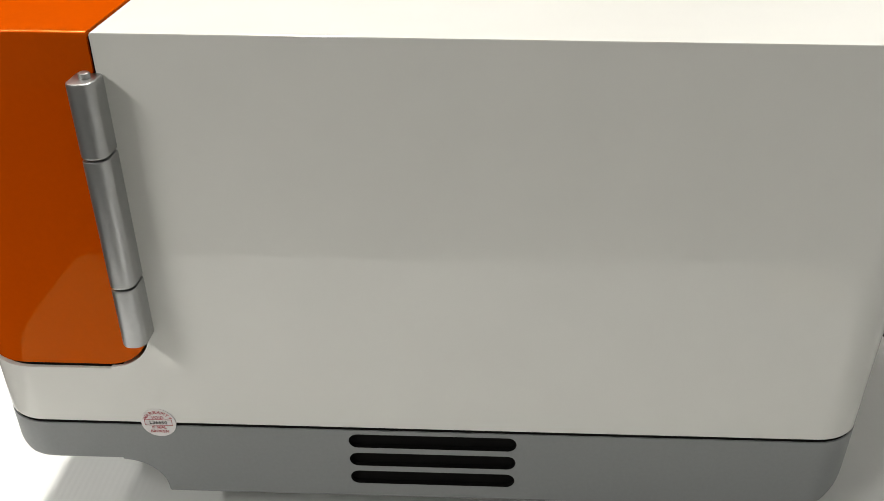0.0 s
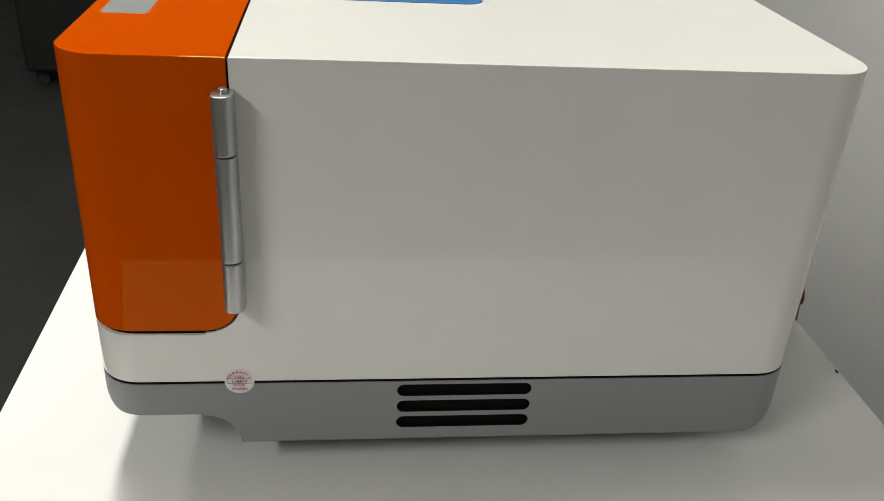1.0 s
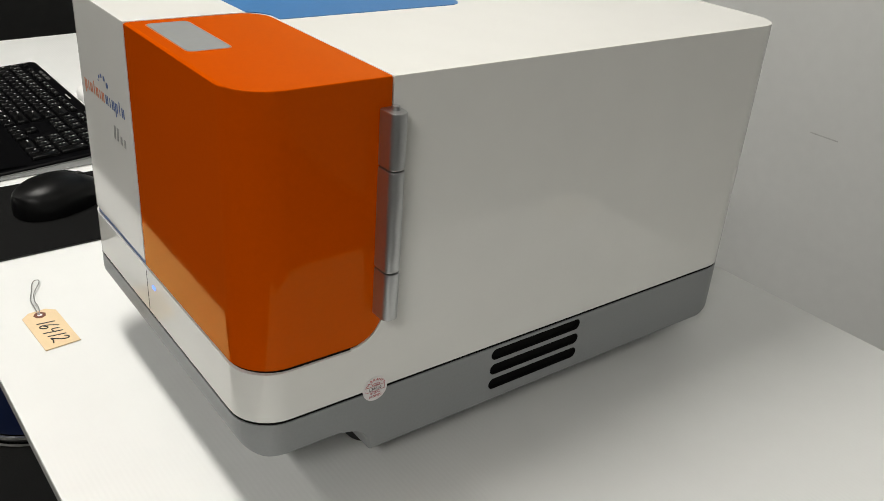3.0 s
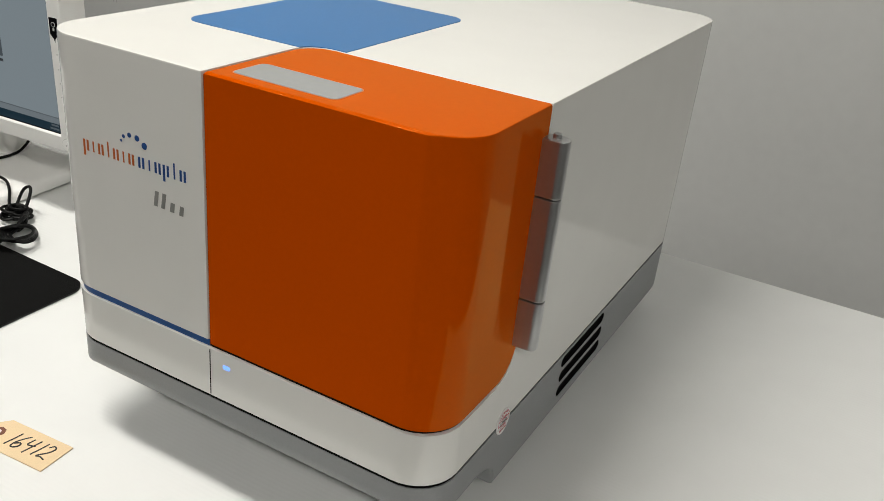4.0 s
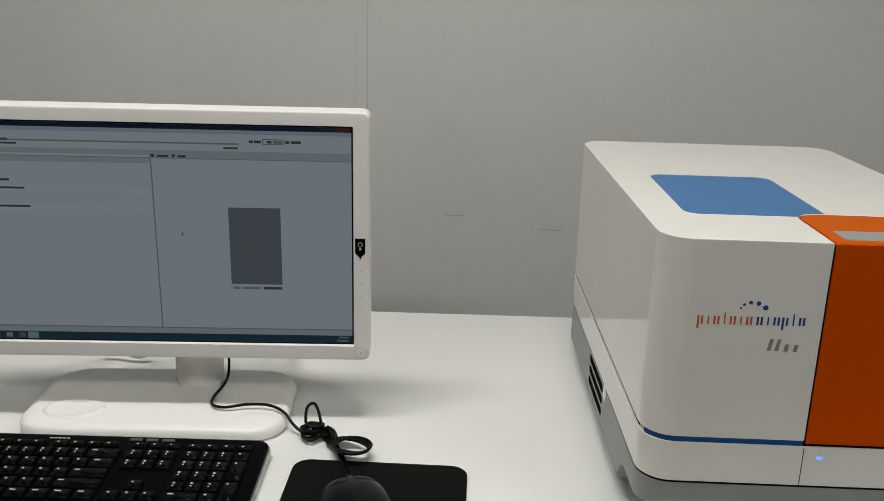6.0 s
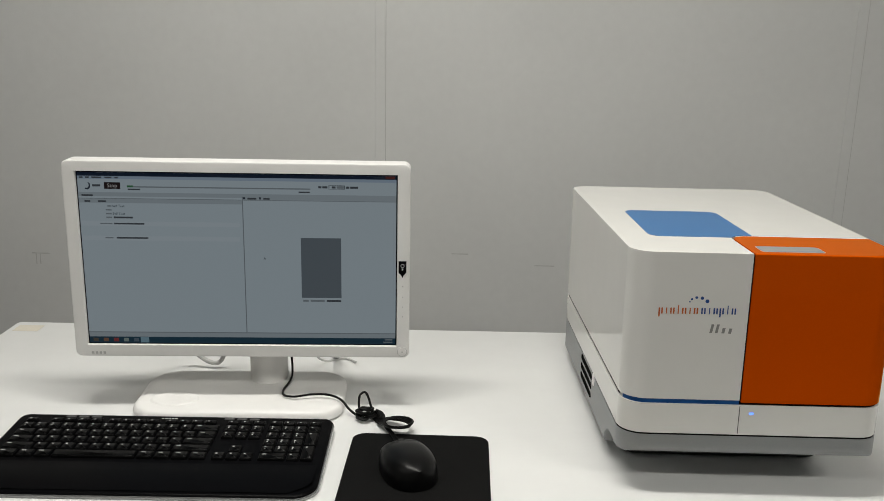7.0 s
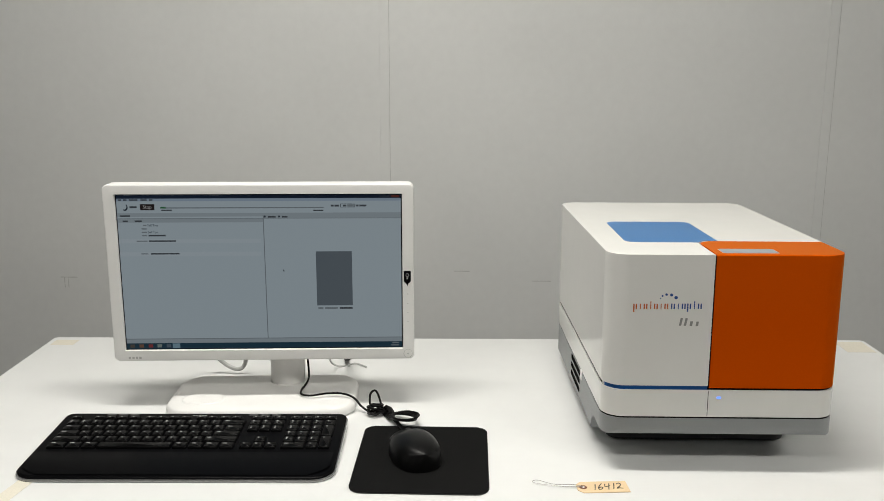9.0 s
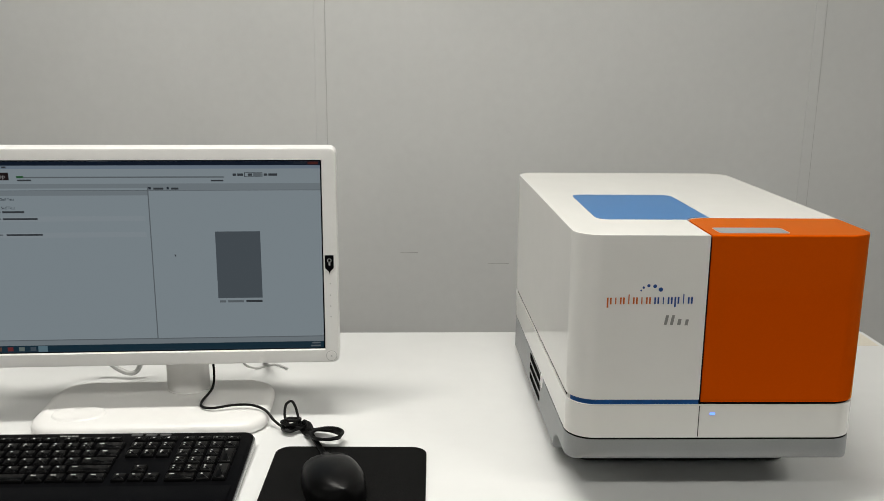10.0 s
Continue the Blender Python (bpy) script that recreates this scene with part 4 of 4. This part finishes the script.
    for w, mk in ((1.5, 1), (1.25, 1), (1.25, 1), (6, 0), (1.25, 1), (1.25, 1), (1.25, 1), (1.25, 1)):
        key(u, row(4), w * P, P, mk)
        u += w * P
    u1 = u0 + 15.35 * P
    for i in range(2):
        for k in range(3):
            key(u1 + k * P, row(i), P, P, 2)
    key(u1 + P, row(3), P, P)
    for k in range(3):
        key(u1 + k * P, row(4), P, P)
    u2 = u1 + 3.3 * P
    for i in range(4):
        for k in range(3):
            key(u2 + k * P, row(i), P, P, 2)
    key(u2, row(4), 2 * P, P)
    key(u2 + 2 * P, row(4), P, P)
    key(u2 + 3 * P, row(0), P, P)
    key(u2 + 3 * P, row(2), P, 2 * P)
    key(u2 + 3 * P, row(4), P, 2 * P)
    fr = top + P + 0.003
    key(u0, fr, P, 0.012)
    for g in range(3):
        for k in range(4):
            key(u0 + (1.9 + g * 4.35 + k) * P, fr, P, 0.012)
    for k in range(3):
        key(u1 + k * P, fr, P, 0.012)
    for k in range(4):
        key(u2 + k * P, fr, P, 0.012)
    for k, u in enumerate((-0.165, -0.146, -0.127, 0.072, 0.091, 0.110)):
        me = slab(rounded(u, u + 0.015, 0.0935, 0.0985, 0.002, 3), lambda a, b: tilt(a, b) - 0.001, lambda a, b: tilt(a, b) + 0.0012, 0.0004)
        part("media_button", me, MEDIA_GREY, t, "dark grey media button")
    for k in range(5):
        part("maker_mark", box(-0.022 + k * 0.005, -0.0185 + k * 0.005, 0.0945, 0.0965, tilt(0, 0.0955), tilt(0, 0.0955) + 0.0004), CABLE_GREY, t)


keyboard()


# ---- mouse and pad ----
pad = thing("mouse_pad", "thin black cloth mouse pad with rounded corners", "mouse pad", at=pose(-0.4210, 0.0325, 0, 0, 0, -0.8))
part("rubber_base", slab(rounded(-0.1008, 0.1008, -0.1158, 0.1158, 0.020, 8), 0.0003, 0.0022, 0.0004), RUBBER, pad, "black rubber underside")
part("cloth_top", slab(rounded(-0.101, 0.101, -0.116, 0.116, 0.020, 8), 0.0022, 0.0034, 0.0005), PAD, pad, "black woven cloth top")


def mouse():
    t = thing("computer_mouse", "black wired optical mouse on the mouse pad", "mouse", at=pose(-0.434, 0.032, 0.0036, 0, 0, 20))

    def half(v):
        s = v / 0.058
        return 0.037 * (max(0.0, 1 - abs(s) ** 2.6)) ** 0.42 * (1 - 0.10 * s * s + (-0.05 * s))

    def height(v):
        s = v / 0.058
        return 0.008 + 0.031 * max(0.0, 1 - (abs(s + 0.18) / 1.2) ** 2.2) ** 0.75

    def shell(s0, s1, w0, w1, lift=0.0):
        bm = bmesh.new()
        rows = []
        n, m = 28, 24
        for j in range(n + 1):
            v = -0.058 * math.cos(math.pi * (s0 + (s1 - s0) * j / n))
            w, h = half(v) + lift, height(v) + lift
            rows.append([bm.verts.new((w * math.copysign(abs(math.cos(a)) ** 0.75, math.cos(a)), v, 0.001 + h * max(0.0, math.sin(a)) ** 0.62)) for a in [math.pi * (w0 + (w1 - w0) * k / m) for k in range(m + 1)]])
        for a, b in zip(rows, rows[1:]):
            for k in range(m):
                bm.faces.new((a[k], a[k + 1], b[k + 1], b[k]))
        bmesh.ops.remove_doubles(bm, verts=bm.verts, dist=1e-6)
        return bm
    part("body", shell(0.0, 1.0, 0.0, 1.0), MOUSE_BLACK, t, "satin black shell", 60)
    part("button", shell(0.62, 0.97, 0.53, 0.86, 0.0006), MOUSE_BLACK, t, "", 60)
    part("button", shell(0.62, 0.97, 0.14, 0.47, 0.0006), MOUSE_BLACK, t, "", 60)
    part("wheel", cylinder(0.010, -0.0035, 0.0035, 24, 0.030, 0.0245, 0.001, axis="x"), RUBBER, t, "black rubber scroll wheel")
    part("cable_sleeve", tube([(0, 0.052, 0.008), (0.001, 0.060, 0.008), (0.002, 0.068, 0.008)], 0.0032), RUBBER, t)


mouse()


# ---- tag ----
def tag():
    t = thing("paper_tag", "manila paper tag with handwritten number and wire tie", "tag", at=pose(-0.158, -0.0555, 0.0, 0, 0, 4))
    card = [(-0.0375, -0.0085), (-0.0305, -0.0165), (0.0365, -0.0165), (0.0365, 0.0165), (-0.0305, 0.0165), (-0.0375, 0.0085)]
    bm = bmesh.new()
    stack([(card, 0.0004), (card, lambda u, v: 0.0009 + 0.0005 * (u / 0.0365) ** 2)], bm=bm)
    part("card", bm, TAG_PAPER, t, "buff manila card", 0)
    part("eyelet", cylinder(0.0062, 0.0008, 0.0016, 7, -0.0285, 0.0, 0.0002), TAG_RING, t, "brown fibre eyelet patch")
    part("hole", cylinder(0.0024, 0.0012, 0.0018, 14, -0.0285, 0.0, 0.0001), STICKER, t)
    pen = bmesh.new()
    digits = {"1": [[(0.36, 1.0), (0.30, 0.5), (0.2, 0.0)]],
              "6": [[(0.55, 1.02), (0.28, 0.72), (0.08, 0.3), (0.16, 0.02), (0.44, 0.06), (0.58, 0.28), (0.40, 0.42), (0.14, 0.25)]],
              "4": [[(0.12, 0.92), (0.06, 0.52), (0.34, 0.5), (0.66, 0.58)], [(0.60, 1.0), (0.52, 0.5), (0.42, -0.08)]],
              "2": [[(0.06, 0.78), (0.26, 0.98), (0.52, 0.86), (0.44, 0.52), (0.02, 0.06), (0.30, 0.10), (0.72, 0.02)]]}
    u = -0.0155
    for k, ch in enumerate("16412"):
        for line in digits[ch]:
            tube([(u + 0.0125 * a + 0.0015 * b, -0.0085 + 0.0005 * k + 0.0165 * b, 0.0013) for a, b in line], 0.00075, 6, 4, bm=pen)
        u += 0.0072 if ch == "1" else 0.0102
    part("handwritten_number", pen, BLACK_INK, t, "black pen number")
    part("wire_tie", tube([(-0.0285, 0, 0.0018), (-0.040, 0.003, 0.004), (-0.055, 0.004, 0.004), (-0.072, 0.009, 0.003), (-0.088, 0.019, 0.0035), (-0.096, 0.0215, 0.003), (-0.099, 0.018, 0.002), (-0.092, 0.013, 0.002), (-0.078, 0.008, 0.002), (-0.06, 0.0015, 0.003), (-0.044, 0.000, 0.003), (-0.0285, -0.001, 0.0018)], 0.0005), WIRE, t, "thin twisted steel wire")


tag()


# ---- things beyond the bench ----
def floor_box(name, label, category, x, y, w, d, h, mat):
    t = thing(name, label, category, at=pose(x, y, FLOOR_Z))
    part("body", box(-w / 2, w / 2, -d / 2, d / 2, 0.06, h, 0.015, 3), mat, t)
    part("lid", box(-w / 2 - 0.005, w / 2 + 0.005, -d / 2 - 0.005, d / 2 + 0.005, h - 0.06, h + 0.004, 0.01), mat, t)
    for sx in (-1, 1):
        part("latch", box(w / 2 + 0.004, w / 2 + 0.016, sx * d * 0.28 - 0.02, sx * d * 0.28 + 0.02, h - 0.12, h - 0.02, 0.004), CHROME, t)
        for sy in (-1, 1):
            part("caster", cylinder(0.03, -0.012, 0.012, 18, sy * (d / 2 - 0.05), 0.03, 0.004, axis="x"), RUBBER, t).location.x = sx * (w / 2 - 0.05)


floor_box("equipment_case", "black wheeled equipment case on the dark floor", "case", -3.1, 0.30, 0.7, 0.8, 0.70, DARK_CASE)
floor_box("equipment_case", "black wheeled equipment case on the dark floor", "case", -3.3, -0.75, 0.6, 0.8, 0.55, DARK_CASE)


def waste_bin():
    t = thing("waste_bin", "navy round waste bin with chrome foot rings under the table", "bin", at=pose(-1.06, 0.058, FLOOR_Z))
    bm = bmesh.new()
    ring = lambda r: [(r * math.cos(2 * math.pi * k / 40), r * math.sin(2 * math.pi * k / 40)) for k in range(40)]
    stack([(ring(0.128), 0.03), (ring(0.142), 0.50), (ring(0.138), 0.50), (ring(0.124), 0.04)], bm=bm)
    part("body", bm, NAVY, t, "navy metal bin wall")
    for z in (0.006, 0.022):
        part("foot_ring", tube([(0.131 * math.cos(2 * math.pi * k / 24), 0.131 * math.sin(2 * math.pi * k / 24), z) for k in range(24)], 0.006, closed=True, steps=2), CHROME, t, "chrome foot ring")


waste_bin()
